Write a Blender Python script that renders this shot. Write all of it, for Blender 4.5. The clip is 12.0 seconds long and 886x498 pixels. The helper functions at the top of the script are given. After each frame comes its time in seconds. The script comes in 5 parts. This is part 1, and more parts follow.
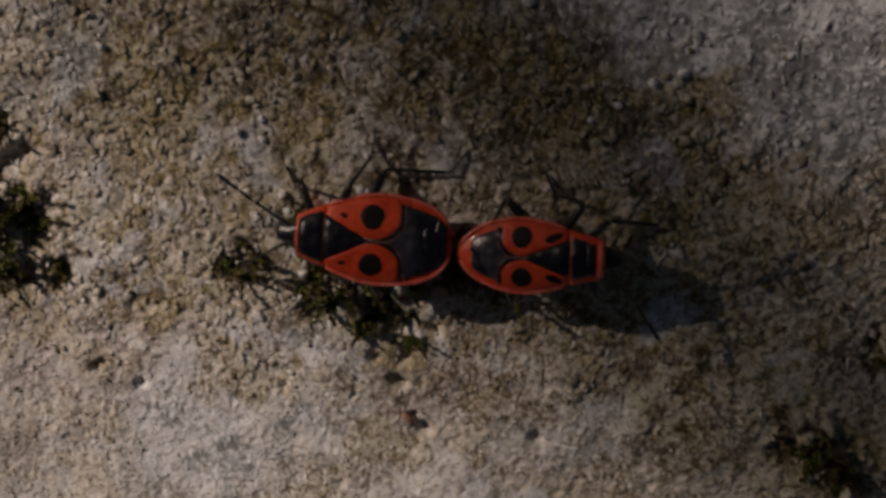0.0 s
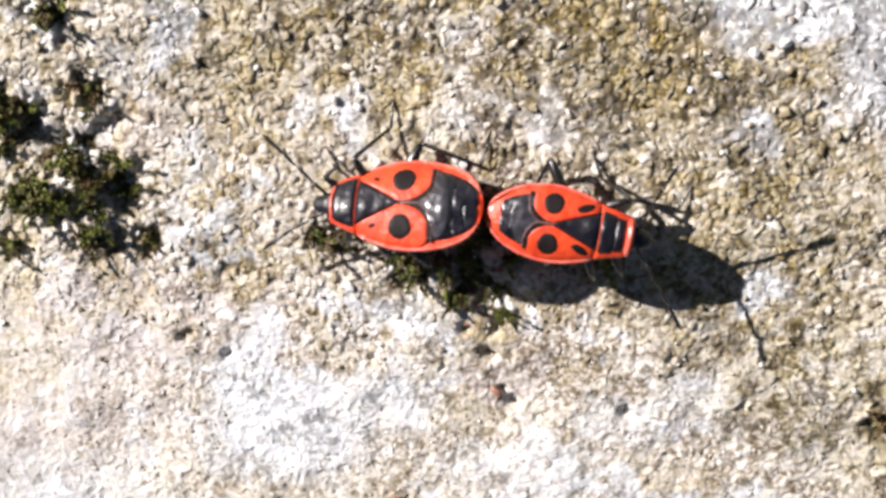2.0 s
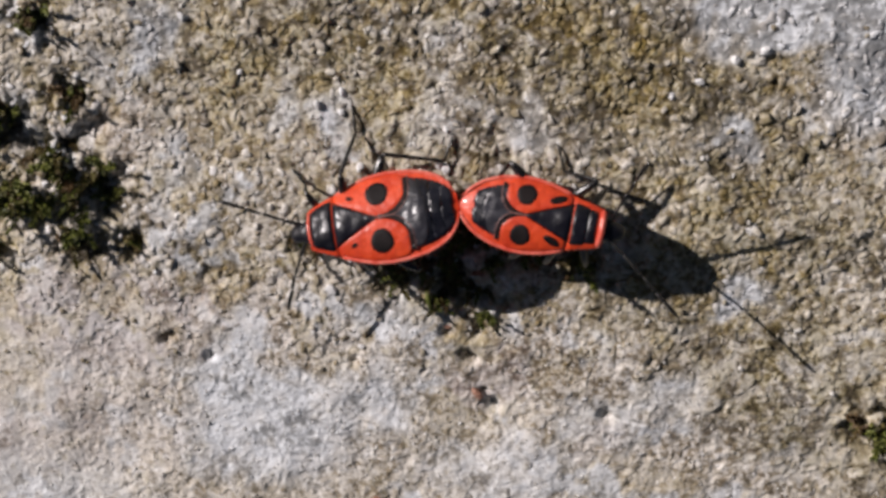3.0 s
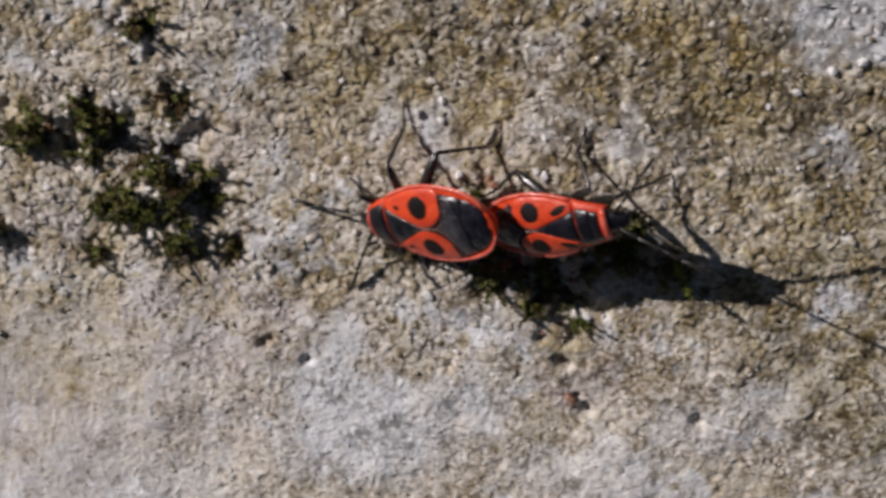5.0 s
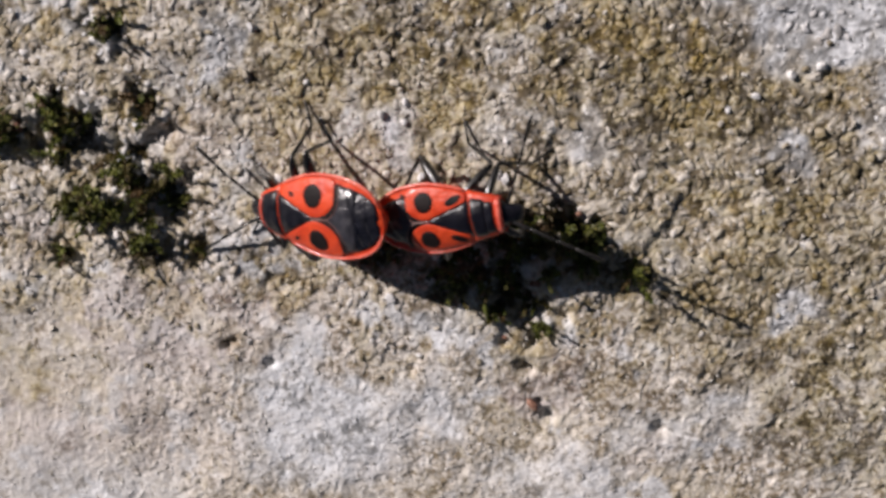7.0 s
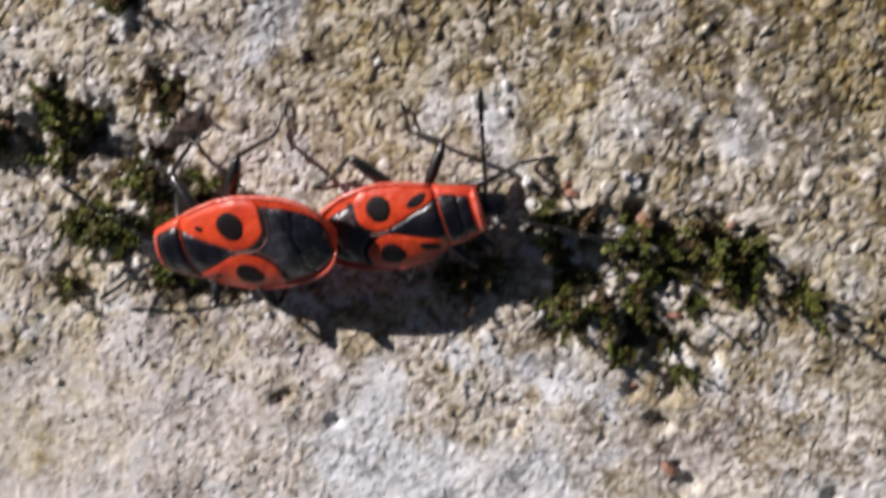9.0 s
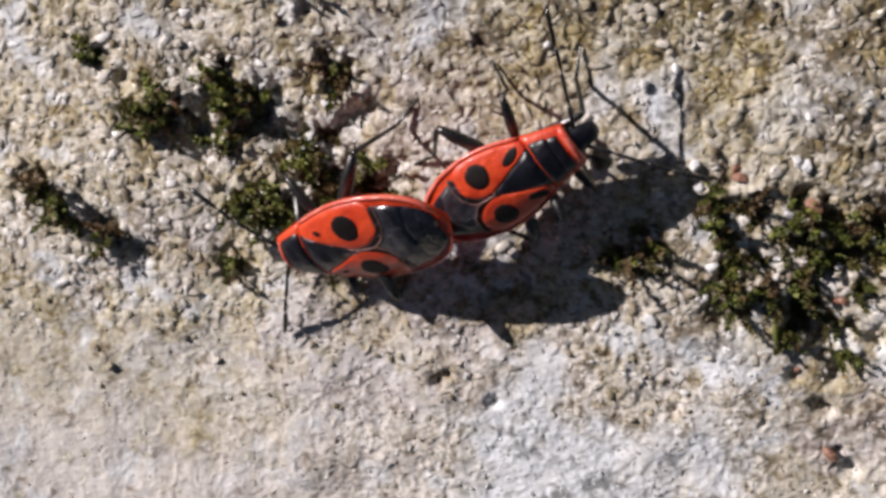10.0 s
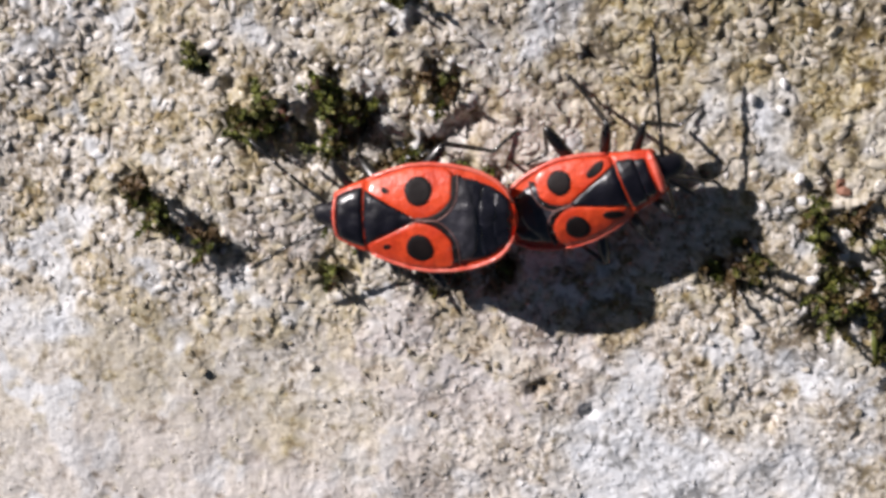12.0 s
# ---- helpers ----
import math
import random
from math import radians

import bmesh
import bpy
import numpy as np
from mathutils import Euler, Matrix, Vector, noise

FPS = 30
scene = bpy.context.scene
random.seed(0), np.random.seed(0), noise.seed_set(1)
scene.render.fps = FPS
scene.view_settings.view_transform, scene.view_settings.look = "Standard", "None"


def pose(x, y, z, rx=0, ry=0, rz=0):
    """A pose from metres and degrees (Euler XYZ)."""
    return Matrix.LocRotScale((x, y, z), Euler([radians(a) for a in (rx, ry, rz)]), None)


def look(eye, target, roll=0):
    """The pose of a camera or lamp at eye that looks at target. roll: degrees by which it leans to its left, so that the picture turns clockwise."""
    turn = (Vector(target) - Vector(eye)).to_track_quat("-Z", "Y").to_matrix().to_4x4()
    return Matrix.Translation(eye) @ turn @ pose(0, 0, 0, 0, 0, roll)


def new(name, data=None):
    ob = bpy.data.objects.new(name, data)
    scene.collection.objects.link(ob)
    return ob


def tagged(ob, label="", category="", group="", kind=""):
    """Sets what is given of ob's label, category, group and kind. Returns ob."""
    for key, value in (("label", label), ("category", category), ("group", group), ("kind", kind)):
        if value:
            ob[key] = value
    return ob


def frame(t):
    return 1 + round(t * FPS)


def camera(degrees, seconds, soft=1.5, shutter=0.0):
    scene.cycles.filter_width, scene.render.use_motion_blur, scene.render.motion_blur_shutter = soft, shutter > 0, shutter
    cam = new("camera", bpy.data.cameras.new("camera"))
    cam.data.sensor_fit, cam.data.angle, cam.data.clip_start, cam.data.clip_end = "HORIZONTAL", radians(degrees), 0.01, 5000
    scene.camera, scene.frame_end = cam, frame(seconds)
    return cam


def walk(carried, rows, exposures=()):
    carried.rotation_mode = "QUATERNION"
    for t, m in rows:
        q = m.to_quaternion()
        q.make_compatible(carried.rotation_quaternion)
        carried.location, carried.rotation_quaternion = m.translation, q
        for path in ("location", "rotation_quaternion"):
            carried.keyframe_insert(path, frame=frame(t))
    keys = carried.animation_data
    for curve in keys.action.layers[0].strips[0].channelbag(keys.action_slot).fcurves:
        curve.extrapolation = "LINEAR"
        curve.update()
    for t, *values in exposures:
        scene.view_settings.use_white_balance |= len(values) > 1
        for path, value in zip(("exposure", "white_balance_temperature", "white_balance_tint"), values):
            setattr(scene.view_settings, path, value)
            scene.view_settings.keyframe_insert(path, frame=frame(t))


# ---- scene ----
# seconds, the camera's place in millimetres and its turn in degrees
cam = camera(27.00, 12.0, soft=3.4, shutter=0.6)
PATH = [
    (0, 17.469, 43.707, 98.648, -22.834, 7.197, -0.860),
    (0.5, 18.797, 42.877, 98.734, -22.924, 7.576, -1.165),
    (1, 15.674, 43.341, 98.533, -22.533, 8.134, -1.133),
    (1.5, 9.941, 43.269, 99.590, -23.237, 7.151, -0.651),
    (2, 12.502, 40.440, 100.315, -21.844, 7.637, -0.320),
    (2.5, 11.877, 41.738, 100.286, -22.455, 6.754, 0.000),
    (4.5, 11.694, 42.109, 101.911, -22.055, 7.636, 0.193),
    (5, 8.464, 42.129, 102.718, -21.927, 8.013, 0.055),
    (5.5, 6.805, 42.217, 103.602, -21.362, 6.845, 0.779),
    (6, 10.333, 41.371, 103.439, -20.838, 7.188, 0.850),
    (6.5, 10.164, 42.660, 103.025, -21.694, 7.737, 0.529),
    (7, 12.166, 38.899, 103.885, -19.917, 8.830, 0.486),
    (7.2, 11.461, 40.481, 103.507, -21.567, 8.599, 0.458),
    (8.8, 4.337, 30.946, 81.379, -17.972, 9.076, -0.507),
    (9, 3.918, 30.539, 81.917, -19.292, 8.783, -0.527),
    (9.5, -0.322, 28.737, 83.769, -19.849, 9.471, -0.336),
    (10, -0.987, 31.088, 82.799, -20.159, 10.690, -0.734),
    (10.5, -4.218, 28.853, 84.855, -18.406, 9.114, 0.303),
    (11, -5.040, 29.831, 85.308, -17.945, 9.384, 0.445),
    (11.5, -6.504, 30.599, 85.410, -19.540, 9.460, 0.490),
    (12, -7.996, 30.230, 85.441, -18.845, 9.536, 0.507),
]
EXPOSURES = [(0, -1.13, 8000, 20), (0.5, -0.5, 7600, 9), (1, 0.15, 7700, 10), (1.5, 0.55, 7100, 11), (2, 0.87, 6600, 13), (2.5, 0.4, 6600, 14), (4.5, -0.66, 6700, 16), (5.5, -0.05, 6600, 14), (6, -0.09, 6650, 14), (6.5, -0.24, 6600, 14), (7, -0.05, 6700, 16), (9, 0.12, 6550, 15), (9.5, 0.23, 6550, 15), (10, 0.15, 6550, 15), (10.5, 0.01, 6600, 15), (11, -0.03, 6650, 16), (11.5, 0.06, 6600, 16), (12, 0.32, 6500, 14)]
walk(cam, [(t, pose(x / 1000, y / 1000, z / 1000, rx, ry, rz)) for t, x, y, z, rx, ry, rz in PATH], EXPOSURES)

MM = 0.001

# ---- world and light ----
SUN_EL, SUN_AZ = 28.5, 146.0        # height, and the compass side of the sun, counted from +x to +y
world = bpy.data.worlds.new("world")
scene.world = world
world.use_nodes = True
sky = world.node_tree.nodes.new("ShaderNodeTexSky")
sky.sky_type = "NISHITA"
sky.sun_disc = False
sky.sun_elevation = radians(SUN_EL)
sky.sun_rotation = radians(90 - SUN_AZ)
world.node_tree.links.new(sky.outputs[0], world.node_tree.nodes["Background"].inputs[0])
world.node_tree.nodes["Background"].inputs[1].default_value = 0.020
sun_data = bpy.data.lights.new("sun", "SUN")
sun_data.energy, sun_data.angle, sun_data.color = 5.0, radians(0.6), (1.0, 0.955, 0.93)
sun = new("sun", sun_data)
sun_way = Vector((math.cos(radians(SUN_AZ)) * math.cos(radians(SUN_EL)), math.sin(radians(SUN_AZ)) * math.cos(radians(SUN_EL)), math.sin(radians(SUN_EL))))
sun.matrix_basis = look(sun_way * 3, (0, 0, 0))


# ---- materials ----
class Nodes:
    """A short way to write node materials."""

    def __init__(self, name):
        self.mat = bpy.data.materials.new(name)
        self.mat.use_nodes = True
        self.tree = self.mat.node_tree
        self.bsdf = self.tree.nodes["Principled BSDF"]
        self.coord = self.tree.nodes.new("ShaderNodeTexCoord").outputs["Object"]

    def link(self, a, b):
        if hasattr(a, "is_output"):
            self.tree.links.new(a, b)
        elif isinstance(a, (tuple, list)) and len(a) == 3:
            b.default_value = (*a, 1.0)
        else:
            b.default_value = a

    def noise(self, scale, detail=3.0, rough=0.5, coord=None):
        n = self.tree.nodes.new("ShaderNodeTexNoise")
        n.inputs["Scale"].default_value, n.inputs["Detail"].default_value, n.inputs["Roughness"].default_value = scale, detail, rough
        self.tree.links.new(coord or self.coord, n.inputs["Vector"])
        return n.outputs["Fac"]

    def ramp(self, fac, stops):
        n = self.tree.nodes.new("ShaderNodeValToRGB")
        while len(n.color_ramp.elements) < len(stops):
            n.color_ramp.elements.new(0.5)
        for e, (p, c) in zip(n.color_ramp.elements, stops):
            e.position = p
            e.color = (*c, 1.0) if isinstance(c, (tuple, list)) else (c, c, c, 1.0)
        self.tree.links.new(fac, n.inputs[0])
        return n.outputs[0]

    def mix(self, fac, a, b, kind="MIX"):
        n = self.tree.nodes.new("ShaderNodeMix")
        n.data_type, n.blend_type = "RGBA", kind
        self.link(fac, n.inputs[0])
        self.link(a, n.inputs[6])
        self.link(b, n.inputs[7])
        return n.outputs[2]

    def calc(self, how, a, b=0.0, clamp=False):
        n = self.tree.nodes.new("ShaderNodeMath")
        n.operation, n.use_clamp = how, clamp
        self.link(a, n.inputs[0])
        self.link(b, n.inputs[1])
        return n.outputs[0]

    def attribute(self, name):
        n = self.tree.nodes.new("ShaderNodeAttribute")
        n.attribute_name = name
        s = self.tree.nodes.new("ShaderNodeSeparateColor")
        self.tree.links.new(n.outputs["Color"], s.inputs[0])
        return s.outputs[0], s.outputs[1], s.outputs[2], n.outputs["Alpha"]

    def island(self):
        return self.tree.nodes.new("ShaderNodeNewGeometry").outputs["Random Per Island"]

    def chance(self):
        return self.tree.nodes.new("ShaderNodeObjectInfo").outputs["Random"]

    def finish(self, color, rough, bump=None, depth=0.00002, strength=1.0, **more):
        self.link(color, self.bsdf.inputs["Base Color"])
        self.link(rough, self.bsdf.inputs["Roughness"])
        if bump is not None:
            n = self.tree.nodes.new("ShaderNodeBump")
            n.inputs["Distance"].default_value, n.inputs["Strength"].default_value = depth, strength
            self.tree.links.new(bump, n.inputs["Height"])
            self.tree.links.new(n.outputs[0], self.bsdf.inputs["Normal"])
        for key, value in more.items():
            self.bsdf.inputs[key.replace("_", " ")].default_value = value
        return self.mat


def crumbled(n, base):
    """Pale crumbs and brown dirt, a fraction of a millimetre across, over a stone colour."""
    base = n.mix(n.ramp(n.noise(2100, 5, 0.68), [(0.42, 0.85), (0.515, 0.0)]), base, n.mix(n.noise(1500, 2), (0.10, 0.07, 0.04), (0.30, 0.24, 0.15)))
    other = n.tree.nodes.new("ShaderNodeMapping")
    other.inputs["Location"].default_value = (0.31, 0.17, 0.23)
    n.tree.links.new(n.coord, other.inputs["Vector"])
    return n.mix(n.ramp(n.noise(1700, 5, 0.66, other.outputs[0]), [(0.50, 0.0), (0.575, 0.8)]), base, n.mix(n.noise(900, 2), (0.68, 0.62, 0.53), (0.77, 0.74, 0.70)))


def stone_material():
    n = Nodes("weathered_limestone")
    tone, warm, shine, flaky = n.attribute("tint")
    algae, white, lilac, ochre = n.attribute("stain")
    fine = n.noise(5200, 3)
    mid = n.noise(900, 3)
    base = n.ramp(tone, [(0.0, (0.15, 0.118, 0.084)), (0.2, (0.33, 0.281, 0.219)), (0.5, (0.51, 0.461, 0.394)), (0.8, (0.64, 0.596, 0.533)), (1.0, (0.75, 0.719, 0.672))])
    base = n.mix(n.calc("MULTIPLY", flaky, 0.85), base, crumbled(n, base))
    base = n.mix(n.calc("MULTIPLY", warm, 0.55), base, (0.41, 0.345, 0.215))
    base = n.mix(n.calc("MULTIPLY", lilac, 0.9), base, n.ramp(tone, [(0.0, (0.17, 0.13, 0.12)), (0.5, (0.41, 0.35, 0.33)), (1.0, (0.66, 0.61, 0.585))]))
    base = n.mix(n.calc("MULTIPLY", white, 0.96), base, n.ramp(tone, [(0.0, (0.30, 0.310, 0.317)), (0.5, (0.57, 0.591, 0.610)), (1.0, (0.76, 0.788, 0.816))]))
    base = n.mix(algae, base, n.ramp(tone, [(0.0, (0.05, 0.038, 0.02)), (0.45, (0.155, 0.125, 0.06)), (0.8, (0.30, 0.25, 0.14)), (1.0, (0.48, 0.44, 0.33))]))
    base = n.mix(ochre, base, n.ramp(tone, [(0.0, (0.13, 0.085, 0.015)), (0.6, (0.34, 0.25, 0.07)), (1.0, (0.50, 0.42, 0.22))]))
    base = n.mix(0.28, base, n.ramp(mid, [(0.3, 0.55), (0.7, 1.25)]), "MULTIPLY")
    base = n.mix(0.22, base, n.ramp(fine, [(0.3, 0.6), (0.7, 1.3)]), "MULTIPLY")
    base = n.mix(n.calc("MULTIPLY", flaky, n.calc("SUBTRACT", 0.38, n.calc("ADD", n.calc("MULTIPLY", white, 0.25), n.calc("MULTIPLY", algae, 0.22)))), base, crumbled(n, base))
    rough = n.ramp(shine, [(0.0, 0.92), (0.975, 0.8), (0.985, 0.3), (1.0, 0.22)])
    return n.finish(base, rough, n.noise(5000, 2, 0.5), 0.00004, 0.5, Specular_IOR_Level=0.35)


def grain_material():
    n = Nodes("mineral_grains")
    isle = n.island()
    base = n.ramp(isle, [(0.0, (0.11, 0.08, 0.05)), (0.2, (0.29, 0.24, 0.165)), (0.45, (0.50, 0.455, 0.38)), (0.75, (0.70, 0.67, 0.62)), (1.0, (0.86, 0.85, 0.84))])
    algae, white, lilac, ochre = n.attribute("stain")
    base = n.mix(0.6, base, crumbled(n, base))
    base = n.mix(n.calc("MULTIPLY", algae, 0.85), base, n.ramp(isle, [(0.0, (0.09, 0.07, 0.03)), (0.7, (0.27, 0.22, 0.11)), (1.0, (0.45, 0.40, 0.28))]))
    base = n.mix(n.calc("MULTIPLY", white, 0.75), base, n.ramp(isle, [(0.0, (0.36, 0.37, 0.385)), (1.0, (0.72, 0.75, 0.79))]))
    base = n.mix(n.calc("MULTIPLY", lilac, 0.5), base, (0.42, 0.375, 0.36))
    base = n.mix(n.calc("MULTIPLY", ochre, 0.8), base, (0.36, 0.26, 0.07))
    base = n.mix(0.3, base, crumbled(n, base))
    base = n.mix(0.3, base, n.ramp(n.noise(4000, 3), [(0.3, 0.6), (0.7, 1.25)]), "MULTIPLY")
    rough = n.ramp(isle, [(0.0, 0.8), (0.95, 0.7), (0.97, 0.25), (1.0, 0.2)])
    return n.finish(base, rough, n.noise(6000, 3), 0.00004, 0.6, Specular_IOR_Level=0.4)


def moss_material():
    n = Nodes("moss_leaves")
    isle, each = n.island(), n.chance()
    base = n.ramp(isle, [(0.0, (0.035, 0.043, 0.010)), (0.5, (0.09, 0.105, 0.018)), (0.9, (0.18, 0.195, 0.032)), (1.0, (0.28, 0.26, 0.07))])
    base = n.mix(n.ramp(each, [(0.45, 0.0), (0.9, 0.9)]), base, (0.105, 0.058, 0.026))
    base = n.mix(0.3, base, n.ramp(n.noise(3000, 2), [(0.3, 0.5), (0.7, 1.4)]), "MULTIPLY")
    return n.finish(base, 0.55, Specular_IOR_Level=0.4)


def moss_bed_material():
    n = Nodes("moss_cushion")
    base = n.ramp(n.noise(1800, 3), [(0.3, (0.016, 0.018, 0.006)), (0.5, (0.05, 0.052, 0.013)), (0.7, (0.12, 0.115, 0.026))])
    base = n.mix(n.ramp(n.noise(700, 2), [(0.46, 0.0), (0.60, 0.85)]), base, (0.10, 0.058, 0.03))
    base = n.mix(0.8, base, n.ramp(n.island(), [(0.0, 0.45), (0.6, 1.0), (1.0, 1.9)]), "MULTIPLY")
    return n.finish(base, 0.7, n.noise(3500, 3), 0.0002, 1.0, Specular_IOR_Level=0.3)


def cuticle_red(name="red_cuticle", deep=(0.56, 0.040, 0.011), pale=(0.77, 0.078, 0.018), lo=0.34, hi=0.55):
    n = Nodes(name)
    base = n.ramp(n.noise(1100, 3), [(0.3, deep), (0.7, pale)])
    base = n.mix(0.3, base, n.ramp(n.noise(9000, 2), [(0.3, 0.5), (0.6, 1.1)]), "MULTIPLY")
    bump = n.calc("ADD", n.calc("MULTIPLY", n.noise(9000, 2), 0.5), n.calc("MULTIPLY", n.noise(1600, 2), 2.0))
    return n.finish(base, n.ramp(n.noise(2500, 2), [(0.3, lo), (0.7, hi)]), bump, 0.00004, 1.0, Specular_IOR_Level=0.5, Coat_Weight=0.25, Coat_Roughness=0.12)


def cuticle_black(name, tone, lo, hi, bump, level=0.5, coat=0.0, fold=1.0):
    n = Nodes(name)
    base = n.ramp(n.noise(1300, 3), [(0.3, tuple(0.6 * v for v in tone)), (0.7, tuple(1.4 * v for v in tone))])
    relief = n.calc("ADD", n.calc("MULTIPLY", n.noise(8000, 2), 0.25), n.calc("MULTIPLY", n.noise(800, 1.5), 5.0 * fold))
    return n.finish(base, n.ramp(n.noise(2200, 2), [(0.3, lo), (0.7, hi)]), relief, 0.00004, bump, Specular_IOR_Level=level, Coat_Weight=coat, Coat_Roughness=0.2)


STONE = stone_material()
GRAIN = grain_material()
MOSS = moss_material()
MOSS_BED = moss_bed_material()
RED = cuticle_red()
RIM = cuticle_red("pale_red_rim", (0.66, 0.07, 0.04), (0.82, 0.22, 0.16), 0.16, 0.32)
BLACK = cuticle_black("black_cuticle", (0.007, 0.0066, 0.011), 0.28, 0.40, 0.9, 0.6, 0.0, 1.5)
SPOT = cuticle_black("black_spot", (0.008, 0.005, 0.005), 0.55, 0.68, 0.5, 0.22)
WING = cuticle_black("dark_wing_membrane", (0.030, 0.029, 0.036), 0.28, 0.42, 1.0, 0.9, 0.0, 2.0)
PLATE = cuticle_black("black_abdomen_plate", (0.008, 0.008, 0.013), 0.25, 0.38, 1.0, 0.8, 0.0, 1.8)
LEG = cuticle_black("black_leg", (0.007, 0.0062, 0.006), 0.24, 0.36, 0.4, 0.9, 0.0, 0.3)
HEM = cuticle_red("dull_pink_hem", (0.16, 0.07, 0.06), (0.34, 0.17, 0.15), 0.3, 0.5)
EYE = cuticle_black("dark_eye", (0.018, 0.010, 0.008), 0.2, 0.28, 0.2)


# ---- the stone ----
X0, X1, Y0, Y1, STEP = -53.0, 35.0, -22.0, 23.0, 0.0625     # the finely modelled stretch, in mm


def cells(x, y, size, seed, stretch=1.9):
    """Irregular long grains: for each place the squared distance in its grain, the grain's random numbers and the way from its middle."""
    rng = np.random.default_rng(seed)
    nx, ny = int((X1 - X0) / size) + 6, int((Y1 - Y0) / size) + 6
    mid = rng.random((nx, ny, 2))
    turn = rng.random((nx, ny)) * np.pi
    longer = 1.0 + rng.random((nx, ny)) * (stretch - 1.0)
    bigger = 0.65 + rng.random((nx, ny)) * 0.8
    luck = rng.random((nx, ny, 5))
    gx, gy = (x - X0) / size + 2, (y - Y0) / size + 2
    ix, iy = np.floor(gx).astype(int), np.floor(gy).astype(int)
    best = np.full(x.shape, 1e9)
    second = np.full(x.shape, 1e9)
    out = np.zeros(x.shape + (5,))
    way = np.zeros(x.shape + (2,))
    for i in (-1, 0, 1):
        for j in (-1, 0, 1):
            cx, cy = np.clip(ix + i, 0, nx - 1), np.clip(iy + j, 0, ny - 1)
            dx, dy = gx - cx - mid[cx, cy, 0], gy - cy - mid[cx, cy, 1]
            c, s = np.cos(turn[cx, cy]), np.sin(turn[cx, cy])
            u, v = (c * dx + s * dy) / longer[cx, cy], (c * dy - s * dx) * longer[cx, cy] ** 0.5
            d = (u * u + v * v) / bigger[cx, cy] ** 2
            near = d < best
            second = np.where(near, best, np.minimum(second, d))
            best = np.where(near, d, best)
            out[near] = luck[cx, cy][near]
            way[near] = np.stack([dx, dy], -1)[near]
    return best, second, out, way


def value_noise(x, y, size, seed):
    """Smooth random bumps of about that size, from 0 to 1."""
    rng = np.random.default_rng(seed)
    grid = rng.random((64, 64))
    c, s = math.cos(seed * 0.7 + 0.4), math.sin(seed * 0.7 + 0.4)
    gx, gy = (c * x + s * y) / size + 7.3 * seed, (c * y - s * x) / size + 3.1 * seed
    ix, iy = np.floor(gx).astype(int), np.floor(gy).astype(int)
    fx, fy = gx - ix, gy - iy
    fx, fy = fx * fx * (3 - 2 * fx), fy * fy * (3 - 2 * fy)
    a, b = grid[ix % 64, iy % 64], grid[(ix + 1) % 64, iy % 64]
    c, d = grid[ix % 64, (iy + 1) % 64], grid[(ix + 1) % 64, (iy + 1) % 64]
    return (a * (1 - fx) + b * fx) * (1 - fy) + (c * (1 - fx) + d * fx) * fy


def relief(x, y):
    """The slow relief of the stone, in mm."""
    z = 0.55 * (value_noise(x, y, 9.0, 3) - 0.5) + 0.40 * (value_noise(x, y, 3.6, 4) - 0.5) + 0.20 * (value_noise(x, y, 1.7, 5) - 0.5)
    for px, py, r, deep in PITS:
        z = z - deep * np.exp(-((x - px) ** 2 + (y - py) ** 2) / r**2)
    return z


# moss tufts: middle and radius in mm
TUFTS_WEST = [(-24.4, 13.3, 0.8), (-37.8, 2.7, 0.55), (-36.6, 1.6, 0.6), (-35.7, 0.8, 0.4), (-34.3, 9.4, 0.38), (-28.1, 8.5, 0.64), (-30.3, 6.8, 0.72), (-31.4, 6.3, 0.8), (-27.6, 7.1, 0.82),
              (-26.4, 7.4, 0.65), (-27.4, 5.2, 0.58), (-22.3, 8.7, 0.71), (-23.5, 5, 0.94), (-22.7, 4.1, 0.85), (-20.7, 3.9, 0.58), (-22.4, 3.2, 0.87), (-25.8, 1.6, 0.82), (-24.2, 2.2, 0.87),
              (-22.6, 1.9, 0.73), (-22.5, -0.3, 0.88), (-27.2, 2.6, 0.44), (-27.4, -1.2, 0.52), (-20.5, 2.3, 0.58), (-19.1, -0.5, 0.58), (-31.3, 7.7, 0.42), (-32.2, 6.9, 0.58), (-25.3, 2.7, 0.58),
              (-26.5, 1.9, 0.58), (-33.9, 0.2, 0.53)]
TUFTS_EAST = [(0.6, -1.7, 0.7), (1.7, -2.6, 0.54), (2.4, -4, 0.48), (2.8, -0.3, 0.48), (5.8, 2.4, 0.57), (4.9, 0.4, 0.58), (-0.3, -3.3, 0.32), (-3.8, 2.3, 0.43), (8, 0.1, 0.55), (-7.2, 0.7, 0.7),
              (-8.5, 0.2, 0.45), (26.5, -9.9, 1.3), (28.3, -11.3, 1.3), (30.3, -3.4, 0.8), (25.2, -10.1, 0.6), (-4, 3.5, 0.61), (-1.9, 3.4, 0.72), (-1, 1.9, 0.42), (-3.5, 2.2, 0.36),
              (-1.7, 0.6, 0.38), (-3.2, 0.6, 0.5), (-3.3, -0.7, 0.56), (-3, -1.8, 0.68), (-1.2, -0.9, 0.67), (0.3, -0.4, 0.52), (0.5, 1.7, 0.72), (1.9, 1.1, 0.61), (1.3, 2.6, 0.55), (3, 3, 0.49),
              (4.1, 2.5, 0.77), (3.7, 1.1, 0.72), (5.2, 1.4, 0.66), (-7.9, -0.2, 0.45), (0.4, 3.5, 0.5)]


